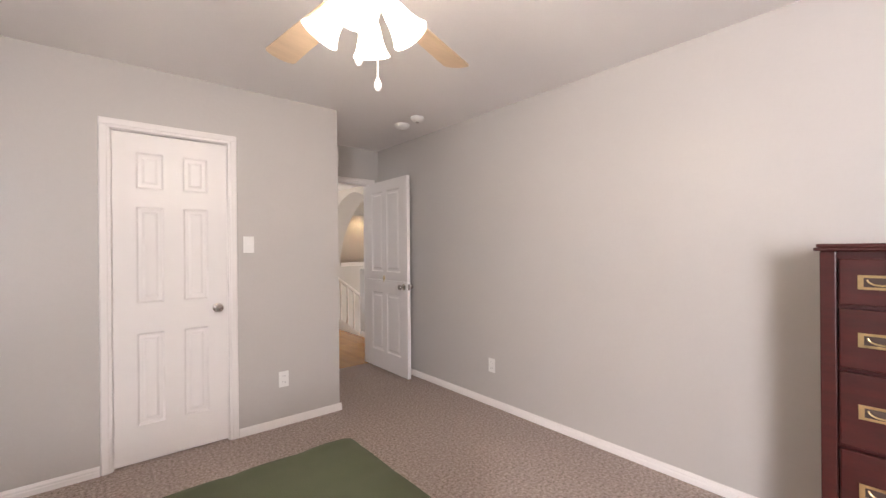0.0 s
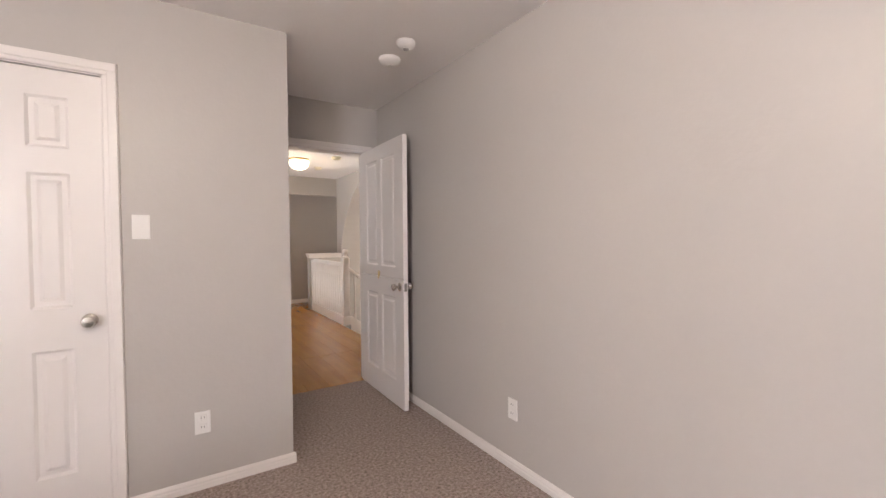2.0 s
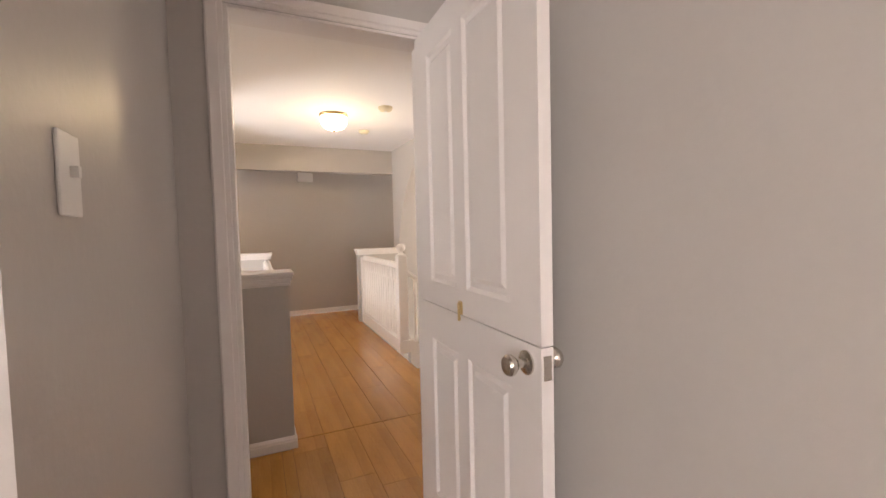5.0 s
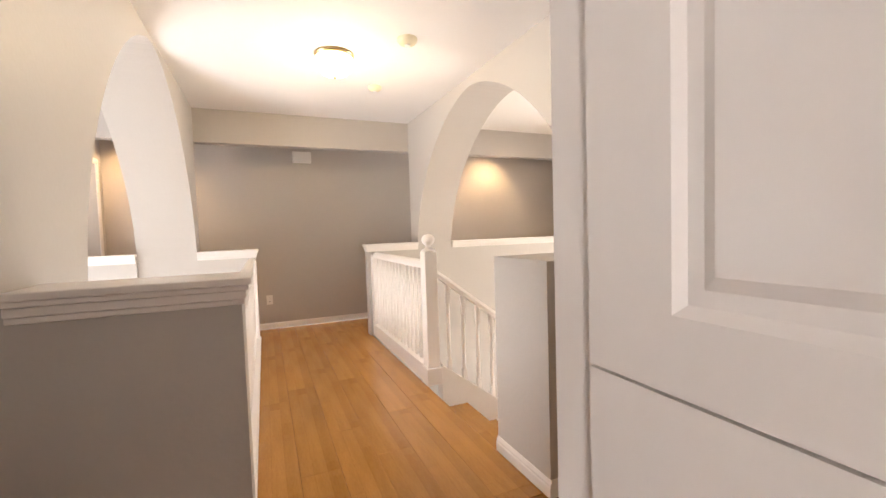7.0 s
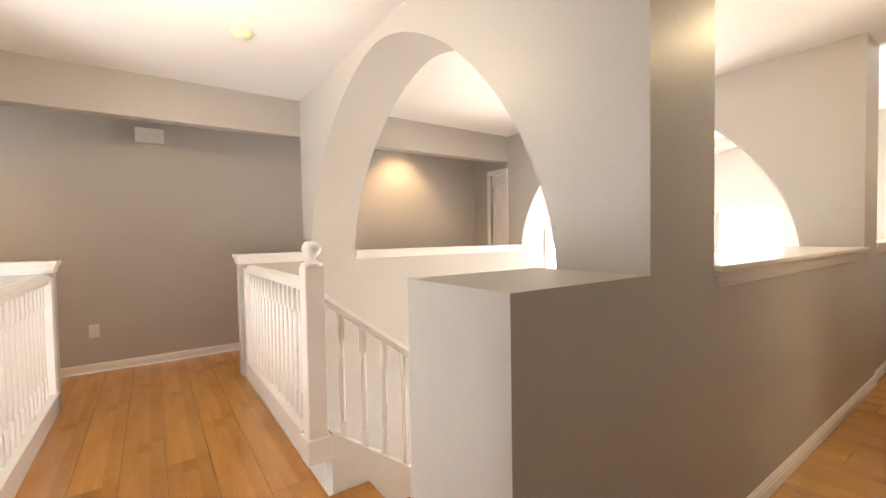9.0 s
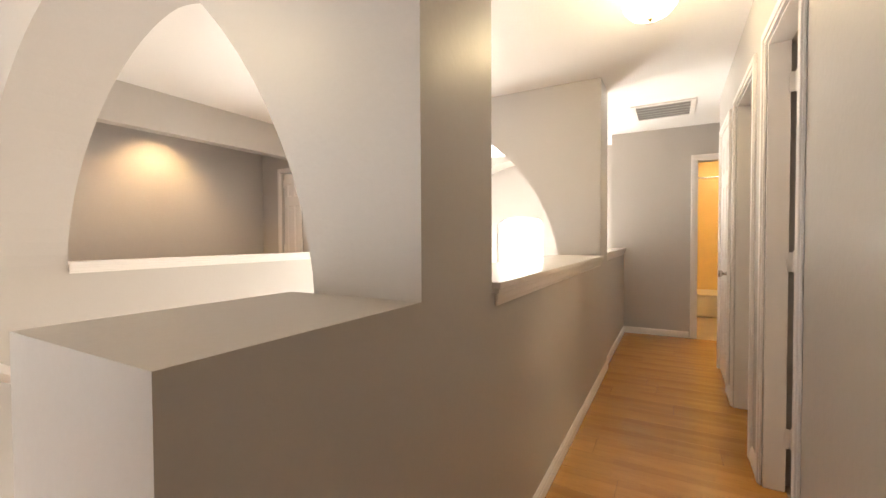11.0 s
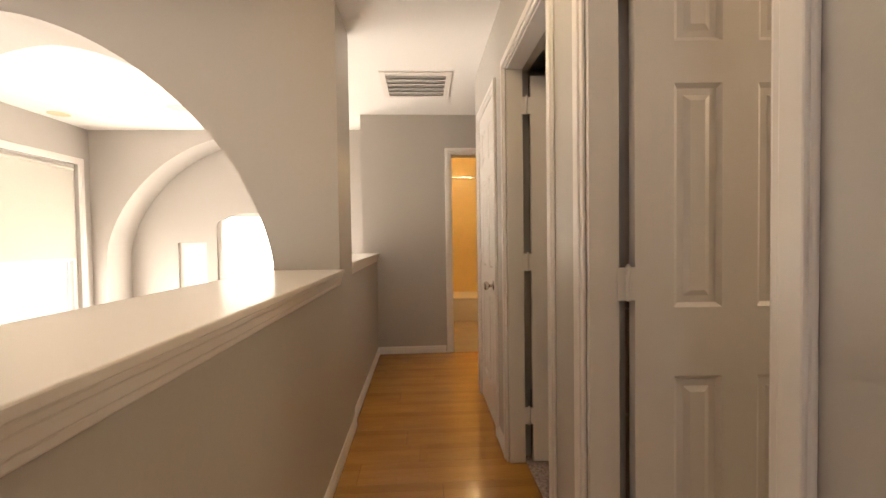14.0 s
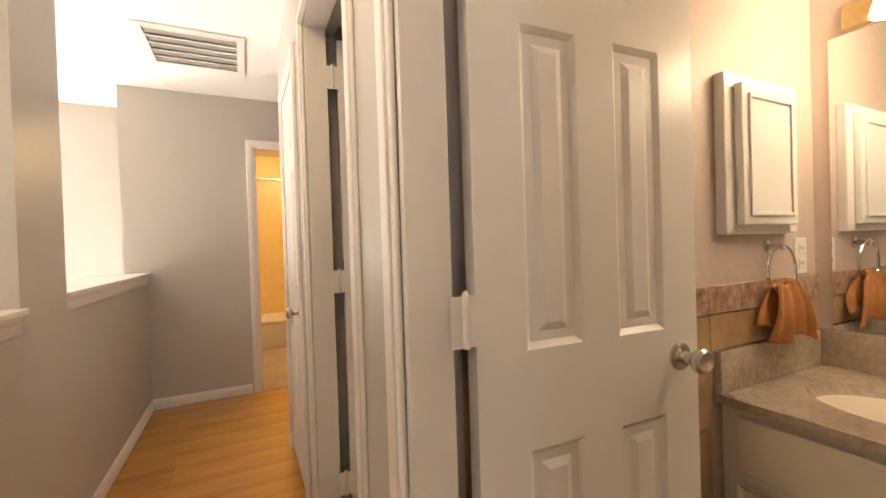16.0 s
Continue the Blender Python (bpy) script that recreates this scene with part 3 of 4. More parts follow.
for x, w in ((3.475, "stair"), (2.225, "bridge")):
    r = thing("half_post", pose(x, 8.45, 0), "white painted square post ending the railing", "post", "railing end posts")
    boxes("shaft", WHITE, r, (-0.045, -0.04, 0, 0.045, 0.045, 0.905), bevel=0.004)

# stairs down through the arch
RUN, RISE = 0.25, 0.185
st = struct(new("stairs"), "white painted stairs with oak treads going down", "stairs")
for i in range(14):
    x = 3.49 + RUN * i
    z = -RISE * (i + 1)
    boxes("tread", OAK, st, (x - 0.02, 5.76, z - 0.03, x + RUN, 6.785, z))
    boxes("riser", WHITE, st, (x - 0.07, 5.76, z - 0.0305 - RISE * 0.0, x - 0.055, 6.785, z + RISE - 0.035))
bm = bmesh.new()
SLOPE = RISE / RUN
pts = [Vector((3.54, 6.79, z)) for z in (-0.32, 0.14)] + [Vector((6.74, 6.79, z - 3.2 * SLOPE)) for z in (0.14, -0.32)]
prism(bm, pts, (0, 0.09, 0))
part("stringer", bm, WHITE, st, "white painted closed stringer")
rr = thing("stair_railing", pose(0, 0, 0), "white painted sloping stair railing with turned balusters", "railing")
bm = bmesh.new()
prism(bm, [Vector((3.53, 6.835 + u, 0.86 + v)) for u, v in ((-0.03, -0.06), (0.03, -0.06), (0.034, -0.03), (0.022, 0), (-0.022, 0), (-0.034, -0.03))], (3.2, 0, -3.2 * RISE / RUN))
part("handrail", bm, WHITE, rr)
me = baluster_mesh(0.72)
for i in range(24):
    x = 3.62 + 0.125 * i
    o = new("baluster", me)
    o.location = (x, 6.835, 0.085 - (x - 3.53) * RISE / RUN)
    o.parent = rr


# ---- fixtures ----
def plate(m, kind):
    lab = {"switch": "white plastic light switch plate on the wall", "outlet": "white plastic duplex outlet on the wall"}[kind]
    root = thing("light_switch" if kind == "switch" else "wall_outlet", m, lab, "light switch" if kind == "switch" else "outlet")
    boxes("cover", PLASTIC, root, (-0.036, -0.006, -0.058, 0.036, 0.0, 0.058), bevel=0.003)
    if kind == "switch":
        boxes("toggle", PLASTIC, root, (-0.005, -0.016, -0.004, 0.005, -0.006, 0.012))
    else:
        for z in (-0.024, 0.024):
            boxes("socket", PLASTIC, root, (-0.017, -0.009, z - 0.016, 0.017, -0.006, z + 0.016), bevel=0.002)
            boxes("slot", DARK, root, (-0.008, -0.0095, z - 0.004, -0.006, -0.0088, z + 0.008), (0.006, -0.0095, z - 0.004, 0.008, -0.0088, z + 0.006))
    return root


plate(pose(1.212, 3.325, 1.347), "switch")
plate(pose(1.448, 3.325, 0.345), "outlet")
plate(pose(2.897, 2.57, 0.335, 0, 0, -90), "outlet")
plate(pose(2.38, 9.45, 0.36), "outlet")
plate(pose(1.895, 3.50, 1.352, 0, 0, 90), "switch")


def detector(where, r, label, material=None):
    root = thing("smoke_detector", pose(*where), label, "smoke detector")
    bm = bmesh.new()
    lathe(bm, [(r, 0), (r, -0.012), (r * 0.93, -0.02), (r * 0.75, -0.034), (r * 0.4, -0.042), (0, -0.043)])
    part("housing", bm, material or PLASTIC, root, smooth=True)
    bm = bmesh.new()
    lathe(bm, [(r * 0.3, -0.0425), (r * 0.3, -0.047), (0, -0.048)])
    part("grille", bm, GREYSLAT if r < 0.06 else PLASTIC, root)


detector((2.53, 3.32, 2.44), 0.068, "white round smoke detector on the ceiling")
detector((2.51, 3.06, 2.44), 0.055, "white round ceiling sensor with a dark centre")
detector((3.295, 6.63, 2.44), 0.068, "yellowed round smoke detector on the ceiling", CREAM)
detector((3.317, 7.60, 2.44), 0.06, "yellowed round smoke detector on the ceiling", CREAM)

bx = thing("door_chime", pose(2.83, 9.45, 2.10), "white plastic door chime box high on the wall", "door chime")
boxes("case", PLASTIC, bx, (-0.11, -0.06, -0.06, 0.11, 0, 0.075), bevel=0.006)


def dome(where):
    root = thing("ceiling_light", pose(*where), "lit frosted glass dome ceiling light with brass rim", "ceiling light", "hallway ceiling lights")
    bm = bmesh.new()
    lathe(bm, [(0.135, 0), (0.14, -0.01), (0.137, -0.02), (0.125, -0.03), (0.0, -0.03)])
    part("rim", bm, BRASS, root, "brass rim", smooth=True)
    bm = bmesh.new()
    lathe(bm, [(0.128, -0.03), (0.134, -0.06), (0.124, -0.10), (0.095, -0.135), (0.05, -0.153), (0.0, -0.158)])
    g = part("bowl", bm, GLOW, root, smooth=True)
    g.visible_shadow = False
    bm = bmesh.new()
    lathe(bm, [(0.012, -0.155), (0.014, -0.165), (0.006, -0.175), (0, -0.177)], seg=12)
    part("finial", bm, BRASS, root, smooth=True)


dome((2.876, 7.03, 2.44))
dome((5.58, 4.97, 2.44))

v = thing("return_vent", pose(7.925, 4.955, 2.44), "white metal return air grille in the ceiling", "air vent")
boxes("frame", WHITE, v, (-0.28, -0.28, -0.012, 0.28, -0.235, 0), (-0.28, 0.235, -0.012, 0.28, 0.28, 0), (-0.28, -0.235, -0.012, -0.235, 0.235, 0), (0.235, -0.235, -0.012, 0.28, 0.235, 0), bevel=0.002)
boxes("backing", GREYSLAT, v, (-0.235, -0.235, -0.003, 0.235, 0.235, -0.001))
for i in range(6):
    x = -0.235 + 0.47 * i / 5
    bm = bmesh.new()
    B(bm, -0.013, -0.235, -0.002, 0.02, 0.235, 0.001)
    bmesh.ops.transform(bm, verts=bm.verts, matrix=Matrix.Translation((x, 0, -0.010)) @ Matrix.Rotation(radians(-14), 4, "Y"))
    part("slat", bm, WHITE, v)
for p in ((8.72, 8.42), (8.53, 7.2)):
    r = thing("recessed_light", pose(p[0], p[1], 2.44), "small round recessed light in the living room ceiling", "recessed light", "living room recessed lights")
    bm = bmesh.new()
    lathe(bm, [(0.09, 0), (0.09, -0.006), (0.07, -0.008), (0.06, -0.002), (0, -0.002)])
    part("trim", bm, CREAM, r, smooth=True)

# ---- ceiling fan ----
fan = thing("ceiling_fan", pose(1.085, 1.42, 0.0), "white ceiling fan with maple blades and lit bell shades", "ceiling fan")
bm = bmesh.new()
lathe(bm, [(0.065, 2.44), (0.065, 2.425), (0.03, 2.385), (0.013, 2.38), (0.013, 2.30), (0.05, 2.295), (0.105, 2.275), (0.115, 2.24), (0.105, 2.19), (0.07, 2.15), (0.06, 2.13), (0.06, 2.12), (0.03, 2.105), (0, 2.10)])
part("motor", bm, WHITE, fan, smooth=True)
for i in range(5):
    a = radians(22 + 72 * i)
    m = Matrix.Rotation(a, 4, "Z") @ Matrix.Translation((0, 0, 2.19)) @ Matrix.Rotation(radians(11), 4, "X")
    bm = bmesh.new()
    out = [Vector((0.19, -0.05, 0)), Vector((0.69, -0.068, 0))] + [Vector((0.69 + 0.03 * math.sin(math.pi * k / 8), -0.068 * math.cos(math.pi * k / 8), 0)) for k in range(1, 8)] + [Vector((0.69, 0.068, 0)), Vector((0.19, 0.05, 0))]
    prism(bm, [m @ p for p in out], m.to_3x3() @ Vector((0, 0, 0.006)))
    bl = part("blade", bm, BLADE, fan)
    bm = bmesh.new()
    prism(bm, [m @ Vector(p) for p in ((0.09, -0.02, -0.005), (0.24, -0.035, -0.005), (0.24, 0.035, -0.005), (0.09, 0.02, -0.005))], m.to_3x3() @ Vector((0, 0, 0.004)))
    part("blade_iron", bm, WHITE, bl)
for i in range(4):
    a = radians(-38.5 + 90 * i)
    m = Matrix.Rotation(a, 4, "Z") @ Matrix.Translation((0.075, 0, 2.135)) @ Matrix.Rotation(radians(180 - 35), 4, "Y")
    bm = bmesh.new()
    lathe(bm, [(0.02, 0), (0.03, 0.01), (0.038, 0.04), (0.045, 0.08), (0.056, 0.115), (0.068, 0.135), (0.064, 0.134), (0.04, 0.08), (0.0, 0.03)], m)
    g = part("shade", bm, FANGLOW, fan, "lit frosted glass bell shade", smooth=True)
    g.visible_shadow = False
for dx, dy, L in ((0.03, -0.03, 0.20), (-0.035, -0.02, 0.13)):
    bm = bmesh.new()
    C(bm, Matrix.Translation((dx, dy, 2.08 - L)), 0.0018, 0.0018, L, 6)
    lathe(bm, [(0.003, 2.08 - L), (0.011, 2.065 - L), (0.013, 2.05 - L), (0.006, 2.035 - L), (0, 2.034 - L)], Matrix.Translation((dx, dy, 0)), 14)
    part("pull_chain", bm, PLASTIC, fan, smooth=True)

# ---- dresser ----
dr = thing("dresser", pose(2.43, 0.47, 0), "tall dark cherry campaign dresser with brass pulls", "dresser")
DW, DD, DH = 1.0, 0.45, 1.285
boxes("carcass", CHERRY, dr, (0.02, -DW, 0.05, DD, 0, DH), bevel=0.003)
boxes("corner_stile", CHERRY, dr, (0.0, -0.045, 0.0, 0.0195, 0, DH), bevel=0.004)
boxes("corner_stile", CHERRY, dr, (0.0, -DW, 0.0, 0.0195, -DW + 0.045, DH), bevel=0.004)
boxes("plinth", CHERRY, dr, (0.0, -DW + 0.046, 0.03, 0.0195, -0.046, 0.095), bevel=0.003)
boxes("top", CHERRY, dr, (-0.02, -DW - 0.015, DH, DD, 0.015, DH + 0.012), (-0.012, -DW - 0.008, DH + 0.012, DD, 0.008, DH + 0.026), bevel=0.004)
for z, zt in ((0.10, 0.31), (0.315, 0.585), (0.59, 0.86), (0.865, 1.085), (1.09, 1.262)):
    dw = bmesh.new()
    B(dw, -0.006, -DW + 0.052, z + 0.005, 0.018, -0.052, zt - 0.005)
    do = part("drawer", dw, CHERRY, dr, bevel=0.004)
    z = (z + zt) / 2 - 0.11
    for y in (-0.16, -0.84):
        bm = bmesh.new()
        B(bm, -0.009, y - 0.06, z + 0.085, -0.006, y + 0.06, z + 0.135)
        po = part("pull_plate", bm, BRASS, do, "recessed brass campaign pull")
        # flat dark inlay on the plate, painting in the shade of the pull's hollow
        bm = bmesh.new()
        B(bm, -0.0095, y - 0.045, z + 0.094, -0.0088, y + 0.045, z + 0.126)
        part("recess_shade", bm, DARK, do)
        bm = bmesh.new()
        n = 10
        for k in range(n):
            a0, a1 = math.pi * k / n, math.pi * (k + 1) / n
            p = Vector((-0.013, y - 0.036 * math.cos(a0), z + 0.12 - 0.02 * math.sin(a0)))
            q = Vector((-0.013, y - 0.036 * math.cos(a1), z + 0.12 - 0.02 * math.sin(a1)))
            C(bm, Matrix.Translation(p) @ (q - p).to_track_quat("Z", "Y").to_matrix().to_4x4(), 0.003, 0.003, (q - p).length, 8)
        part("bail", bm, BRASS, do, smooth=True)

# ---- bed ----
bed = thing("bed", pose(0, 0, 0), "twin bed with an olive green quilted cover", "bed")
X0, X1, Y0, Y1, ZT = -1.3, 1.255, 0.90, 1.86, 0.50
for x in (X0 + 0.06, X1 - 0.08):
    for y in (Y0 + 0.08, Y1 - 0.08):
        boxes("leg", CHERRY, bed, (x - 0.025, y - 0.025, 0, x + 0.025, y + 0.025, 0.12))
boxes("box_spring", MATTRESS, bed, (X0 + 0.02, Y0 + 0.03, 0.12, X1 - 0.03, Y1 - 0.03, 0.28), bevel=0.02)
boxes("mattress", MATTRESS, bed, (X0 + 0.02, Y0 + 0.03, 0.28, X1 - 0.03, Y1 - 0.03, ZT - 0.02), bevel=0.04)
bm = bmesh.new()
NX, NY = 110, 64
drop, rc = 0.24, 0.07
U0, U1, V0, V1 = X0, X1 + drop, Y0 - drop, Y1 + drop


def fold(s, edge):
    """How far along the top and how far down a cloth runs at arc length s past the edge."""
    if s < edge - rc:
        return s, 0.0
    a = min((s - (edge - rc)) / rc, math.pi / 2)
    extra = max(0, s - (edge - rc) - rc * math.pi / 2)
    return edge - rc + rc * math.sin(a), rc * (1 - math.cos(a)) + extra


grid = []
for i in range(NX + 1):
    row = []
    for j in range(NY + 1):
        u, w = U0 + (U1 - U0) * i / NX, V0 + (V1 - V0) * j / NY
        x, dx = fold(u, X1)
        yc_, half_ = (Y0 + Y1) / 2, (Y1 - Y0) / 2
        y, dy = fold(abs(w - yc_), half_)
        sgn = 1 if w > yc_ else -1
        if dx > 0.0 and dy > 0.0:
            k = 0.05 * min(1, dx * dy / 0.004)
            x -= k * 0.6
            y -= k * 0.6
        q = 0.25
        puff = 0.008 * (abs(math.sin(math.pi * u / q)) * abs(math.sin(math.pi * w / q))) ** 0.4
        wr = 0.006 * noise.noise(Vector((u * 5, w * 5, 1))) + 0.012 * max(0, dx + dy - 0.1) * math.sin(18 * (u + w))
        z = ZT - max(dx, dy, (dx + dy) * 0.85) + puff + wr
        row.append(bm.verts.new((x, yc_ + sgn * y, max(z, 0.16))))
    grid.append(row)
for i in range(NX):
    for j in range(NY):
        bm.faces.new((grid[i][j], grid[i + 1][j], grid[i + 1][j + 1], grid[i][j + 1]))
part("quilt", bm, QUILT, bed, smooth=True)

# ---- bathroom ----
va = thing("vanity_cabinet", pose(0, 0, 0), "cream painted vanity cabinet with panelled doors", "vanity")
boxes("body", VANITYW, va, (4.3, 3.02, 0.08, 5.645, 3.535, 0.72), (4.3, 3.02, 0.0, 5.645, 3.48, 0.08))
for i, (p, q) in enumerate(((5.14, 5.60), (4.66, 5.12), (4.32, 4.64))):
    bm = bmesh.new()
    raised(bm, p, q, 0.11, 0.52, 3.556, 1)
    B(bm, p, 3.535, 0.11, q, 3.546, 0.52)
    part("cabinet_door", bm, VANITYW, va)
    boxes("false_drawer", VANITYW, va, (p, 3.536, 0.55, q, 3.552, 0.70), bevel=0.006)
vt = thing("countertop", pose(0, 0, 0), "marbled tan vanity top with oval sink and splash", "countertop")
bm = bmesh.new()
cx, cy, ra, rb = 5.34, 3.28, 0.21, 0.16
n = 36
per = []
for i in range(n):
    a = 2 * math.pi * i / n
    c, s = math.cos(a), math.sin(a)
    k = min(((5.645 - cx) if c > 0 else 0.75) / abs(c) if abs(c) > 1e-6 else 9, (0.285 if s > 0 else 0.28) / abs(s) if abs(s) > 1e-6 else 9)
    kk = k
    per.append((bm.verts.new((cx + kk * c, cy + kk * s, 0.75)), bm.verts.new((cx + ra * c, cy + rb * s, 0.75)), bm.verts.new((cx + ra * 0.9 * c, cy + rb * 0.9 * s, 0.70)), bm.verts.new((cx + ra * 0.5 * c, cy + rb * 0.5 * s, 0.655))))
for i in range(n):
    a, b = per[i], per[(i + 1) % n]
    for k in range(3):
        bm.faces.new((a[k], b[k], b[k + 1], a[k + 1]))
bm.faces.new([p[3] for p in per])
part("basin_top", bm, COUNTER, vt, smooth=True)
boxes("edge", COUNTER, vt, (4.3, 3.555, 0.725, 5.645, 3.565, 0.749), (4.3, 3.02, 0.72, 4.6, 3.555, 0.749), (5.63, 3.50, 0.725, 5.645, 3.555, 0.749))
boxes("back_splash", COUNTER, vt, (4.3, 3.002, 0.75, 5.63, 3.022, 0.866), bevel=0.003)
boxes("side_splash", COUNTER, vt, (5.63, 3.002, 0.75, 5.649, 3.56, 0.866), bevel=0.003)
fa = thing("faucet", pose(5.34, 3.08, 0.75), "chrome lever faucet on the vanity top", "faucet")
bm = bmesh.new()
lathe(bm, [(0.028, 0), (0.028, 0.01), (0.016, 0.02), (0.015, 0.08), (0.02, 0.09), (0, 0.1)])
C(bm, Matrix.Translation((0, 0, 0.07)) @ Matrix.Rotation(radians(-80), 4, "X"), 0.011, 0.009, 0.12, 14)
part("spout", bm, CHROME, fa, smooth=True)
bm = bmesh.new()
C(bm, Matrix.Translation((0, 0, 0.095)) @ Matrix.Rotation(radians(70), 4, "Y"), 0.006, 0.004, 0.09, 10)
part("lever", bm, CHROME, fa, smooth=True)
mi = thing("wall_mirror", pose(0, 0, 0), "large frameless mirror above the vanity", "mirror")
boxes("mirror_glass", MIRROR, mi, (4.32, 3.0, 0.87, 5.603, 3.006, 1.80))
boxes("clip", CHROME, mi, (5.35, 3.006, 0.868, 5.38, 3.009, 0.885))
mc = thing("medicine_cabinet", pose(5.65, 3.354, 0), "white painted medicine cabinet with a raised panel door", "medicine cabinet")
boxes("case", WHITE, mc, (-0.03, -0.182, 1.185, 0, 0.182, 1.63), bevel=0.004)
bm = bmesh.new()
B(bm, -0.052, -0.14, 1.21, -0.031, 0.14, 1.60)
do = part("cabinet_door", bm, WHITE, mc, bevel=0.004)
boxes("moulding", WHITE, do, (-0.058, -0.112, 1.235, -0.052, -0.1, 1.572), (-0.058, 0.1, 1.235, -0.052, 0.112, 1.572), (-0.058, -0.1, 1.235, -0.052, 0.1, 1.247), (-0.058, -0.1, 1.56, -0.052, 0.1, 1.572), bevel=0.002)
tr = thing("towel_ring", pose(5.65, 3.29, 1.145), "round chrome towel ring on the bathroom wall", "towel ring")
bm = bmesh.new()
lathe(bm, [(0.02, 0), (0.02, 0.006), (0.009, 0.01), (0.009, 0.04), (0.012, 0.045), (0, 0.047)], Matrix.Rotation(radians(-90), 4, "Y"))
part("mount", bm, CHROME, tr, smooth=True)
bm = bmesh.new()
for k in range(28):
    a0, a1 = 2 * math.pi * k / 28, 2 * math.pi * (k + 1) / 28
    p, q = Vector((-0.04, 0.075 * math.sin(a0), -0.07 + 0.075 * math.cos(a0))), Vector((-0.04, 0.075 * math.sin(a1), -0.07 + 0.075 * math.cos(a1)))
    C(bm, Matrix.Translation(p) @ (q - p).to_track_quat("Z", "Y").to_matrix().to_4x4(), 0.005, 0.005, (q - p).length, 8)
part("ring", bm, CHROME, tr, smooth=True)
tw = thing("hand_towel", pose(5.61, 3.275, 1.03), "rust orange terry hand towel hung through the ring", "towel")
for nm, sx, L in (("front_fold", -1, 0.165), ("back_fold", 1, 0.12)):
    bm = bmesh.new()
    rows = []
    for i in range(19):
        v_ = i / 18
        row = []
        for j in range(25):
            u = j / 24 - 0.5
            wdt = 0.11 + 0.14 * v_ ** 0.7
            x = sx * (0.012 + 0.012 * math.sin(v_ * 3)) + 0.010 * math.sin(u * 22 + v_ * 2) * (0.3 + v_)
            row.append(bm.verts.new((x - 0.004, u * wdt, 0.012 * math.cos(u * 3) - v_ * L - 0.01 * math.sin(u * 9))))
        rows.append(row)
    for i in range(18):
        for j in range(24):
            bm.faces.new((rows[i][j], rows[i][j + 1], rows[i + 1][j + 1], rows[i + 1][j]))
    o = part(nm, bm, TOWEL, tw, smooth=True)
    md = o.modifiers.new("thick", "SOLIDIFY")
    md.thickness = 0.008
vl = thing("vanity_light", pose(5.2, 3.0, 1.845), "lit bar light with bell glass shades above the mirror", "wall light")
boxes("bar", BRASS, vl, (-0.36, 0.001, -0.04, 0.36, 0.03, 0.04), bevel=0.005)
for x in (-0.2, 0.0, 0.2):
    bm = bmesh.new()
    lathe(bm, [(0.02, 0.05), (0.03, 0.035), (0.045, 0.0), (0.06, -0.05), (0.065, -0.07), (0.0, -0.03)], Matrix.Translation((x, 0.12, 0)))
    g = part("shade", bm, FANGLOW, vl, smooth=True)
    g.visible_shadow = False
plate(pose(5.65, 3.10, 1.11, 0, 0, -90), "outlet")
# tile wainscot of the bathroom
ti = struct(new("tile_wainscot"), "tan stone tile wainscot with a carved border", "tile")
for r in range(3):
    y = 4.35
    while y > 3.6:
        y0 = max(y - 0.3, 3.592)
        z0 = 0.045 + 0.309 * r
        boxes("tile", TILE, ti, (5.638, y0 + 0.003, z0, 5.6495, y - 0.003, z0 + 0.303))
        y -= 0.3
for k in range(9):
    y1 = 4.35 - 0.15 * k
    boxes("border_tile", BORDER, ti, (5.634, max(y1 - 0.148, 3.01), 0.972, 5.6495, y1 - 0.001, 1.046))
for k in range(2):
    boxes("tile", TILE, ti, (5.638, 3.59 - 0.29 * (k + 1) + 0.003, 0.87, 5.6495, 3.59 - 0.29 * k, 0.968))

# ---- bathroom at the end of the hall ----
tub = thing("bathtub", pose(10.3, 3.02, 0), "cream bathtub against the tiled wall", "bathtub")
bm = bmesh.new()
B(bm, 0, 0, 0, 0.69, 2.15, 0.30)
B(bm, -0.015, 0, 0.30, 0.69, 2.15, 0.335)
part("shell", bm, VANITYW, tub, bevel=0.015)
rod = thing("shower_rod", pose(10.33, 3.0, 2.03), "chrome shower curtain rod across the tub", "shower rod")
bm = bmesh.new()
C(bm, Matrix.Rotation(radians(-90), 4, "X"), 0.013, 0.013, 2.2, 14)
part("tube", bm, CHROME, rod, smooth=True)
r = thing("ceiling_light", pose(9.6, 4.3, 2.44), "lit ceiling light of the end bathroom", "ceiling light")
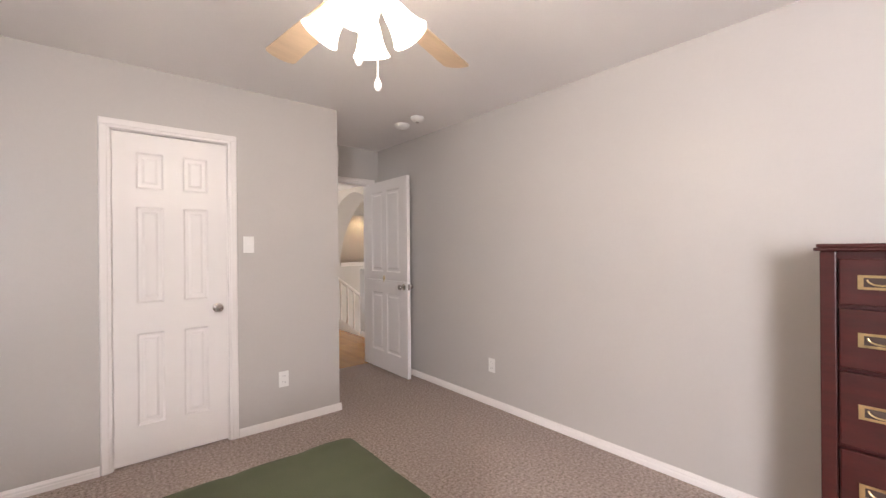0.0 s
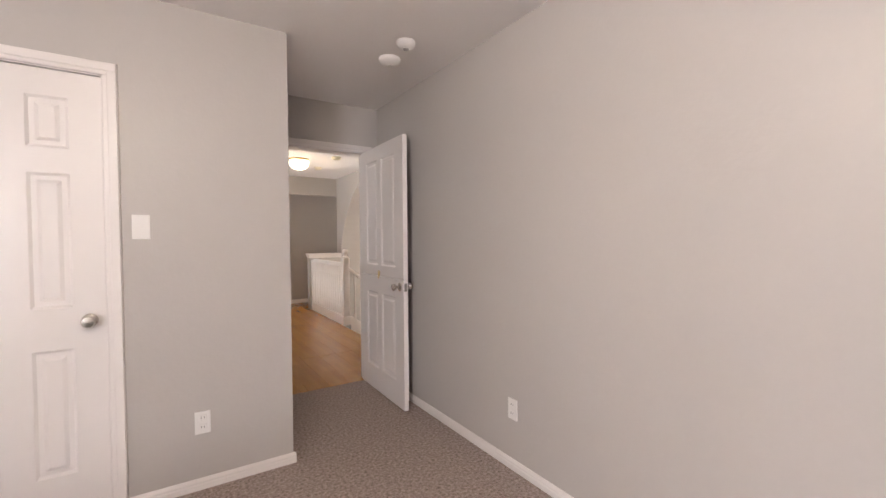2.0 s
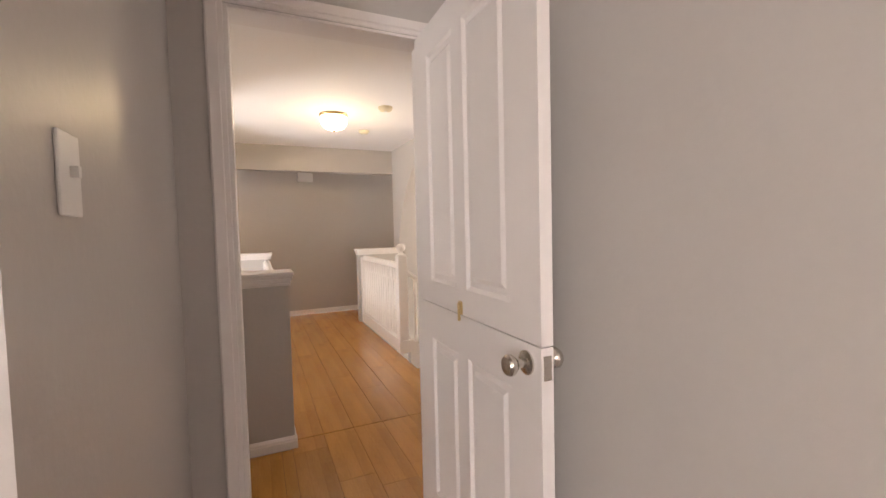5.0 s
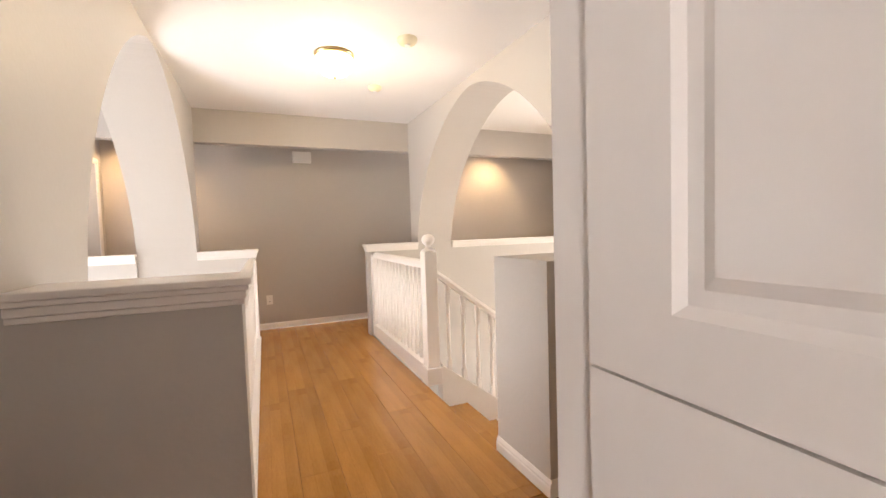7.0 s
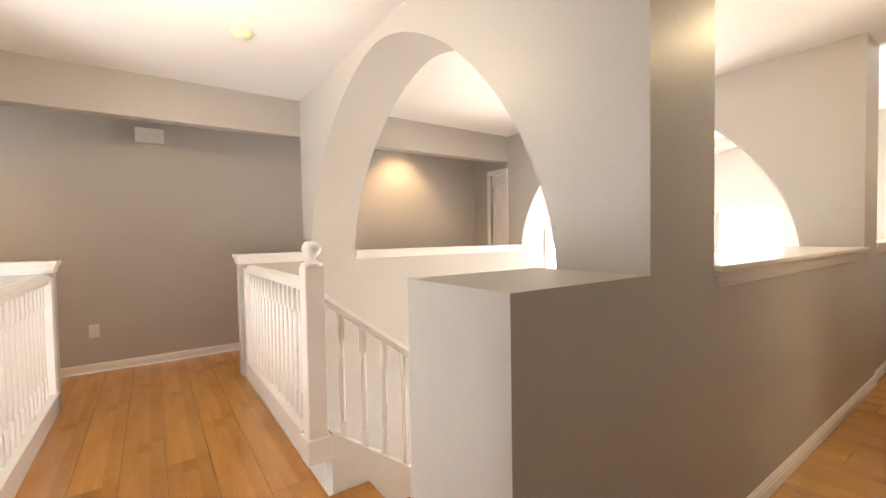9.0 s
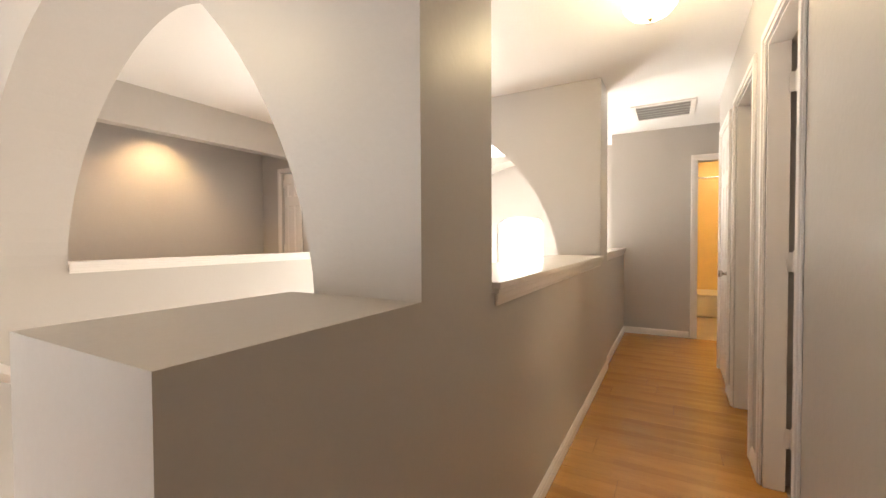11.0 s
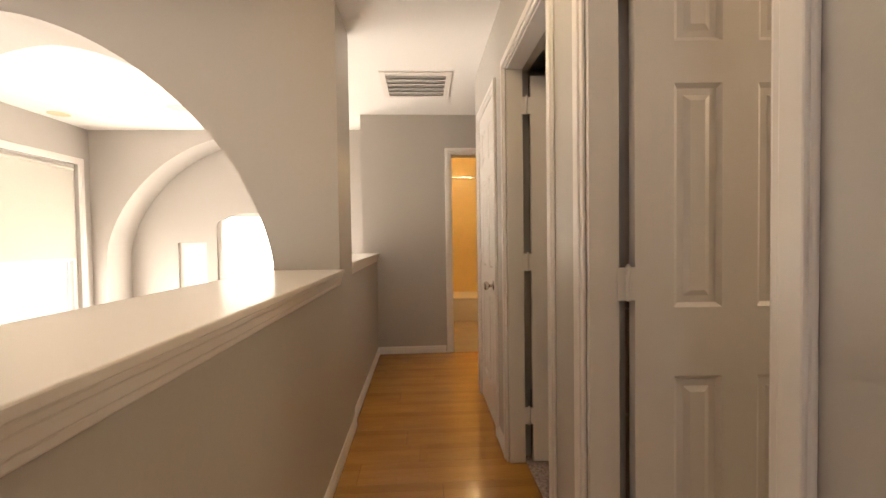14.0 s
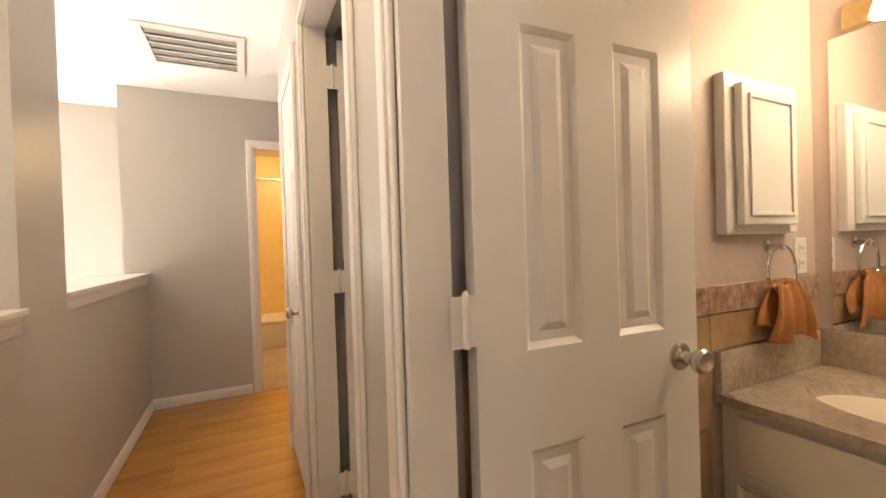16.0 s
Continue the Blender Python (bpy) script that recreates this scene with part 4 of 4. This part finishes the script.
bm = bmesh.new()
lathe(bm, [(0.12, 0), (0.12, -0.03), (0.1, -0.07), (0.05, -0.09), (0, -0.095)])
g = part("bowl", bm, GLOW, r, smooth=True)
g.visible_shadow = False

# ---- floor planks ----
rnd = random.Random(4)
PW, PL = 0.19, 1.2
REGIONS = [(-1.4, 2.27, 4.40, 5.295), (2.27, 3.42, 4.40, 5.397), (2.27, 3.42, 5.403, 9.436), (3.42, 7.09, 4.40, 5.354), (7.09, 8.72, 4.40, 5.371), (-1.4, 2.27, 8.625, 9.436), (3.42, 6.72, 8.625, 9.436), (7.77, 8.735, 3.02, 4.40)]
cache = {}
for x0, x1, y0, y1 in REGIONS:
    x = x0
    while x < x1 - 0.005:
        xe = min(x + PW, x1)
        y = y0 - rnd.random() * PL
        while y < y1 - 0.005:
            ye = min(y + PL, y1)
            ys = max(y, y0)
            if ye - ys > 0.01:
                key = (round(xe - x, 3), round(ye - ys, 3))
                if key not in cache:
                    bm = bmesh.new()
                    a, b, g = key[0] / 2, key[1] / 2, 0.0006
                    lo = [bm.verts.new((sx * (a - g), sy * (b - g), -0.011)) for sx, sy in ((-1, -1), (1, -1), (1, 1), (-1, 1))]
                    mi_ = [bm.verts.new((sx * (a - g), sy * (b - g), -0.0008)) for sx, sy in ((-1, -1), (1, -1), (1, 1), (-1, 1))]
                    hi = [bm.verts.new((sx * (a - g - 0.001), sy * (b - g - 0.001), 0)) for sx, sy in ((-1, -1), (1, -1), (1, 1), (-1, 1))]
                    for p, q in ((lo, mi_), (mi_, hi)):
                        for i in range(4):
                            bm.faces.new((p[i], p[(i + 1) % 4], q[(i + 1) % 4], q[i]))
                    bm.faces.new(hi)
                    me = bpy.data.meshes.new("plank")
                    bm.to_mesh(me)
                    bm.free()
                    me.materials.append(OAK)
                    cache[key] = me
                o = new("plank", cache[key])
                o.location = ((x + xe) / 2, (ys + ye) / 2, 0)
                o.parent = sub
            y += PL
        x += PW

plate(pose(0.60, 9.33, 1.30), "switch")
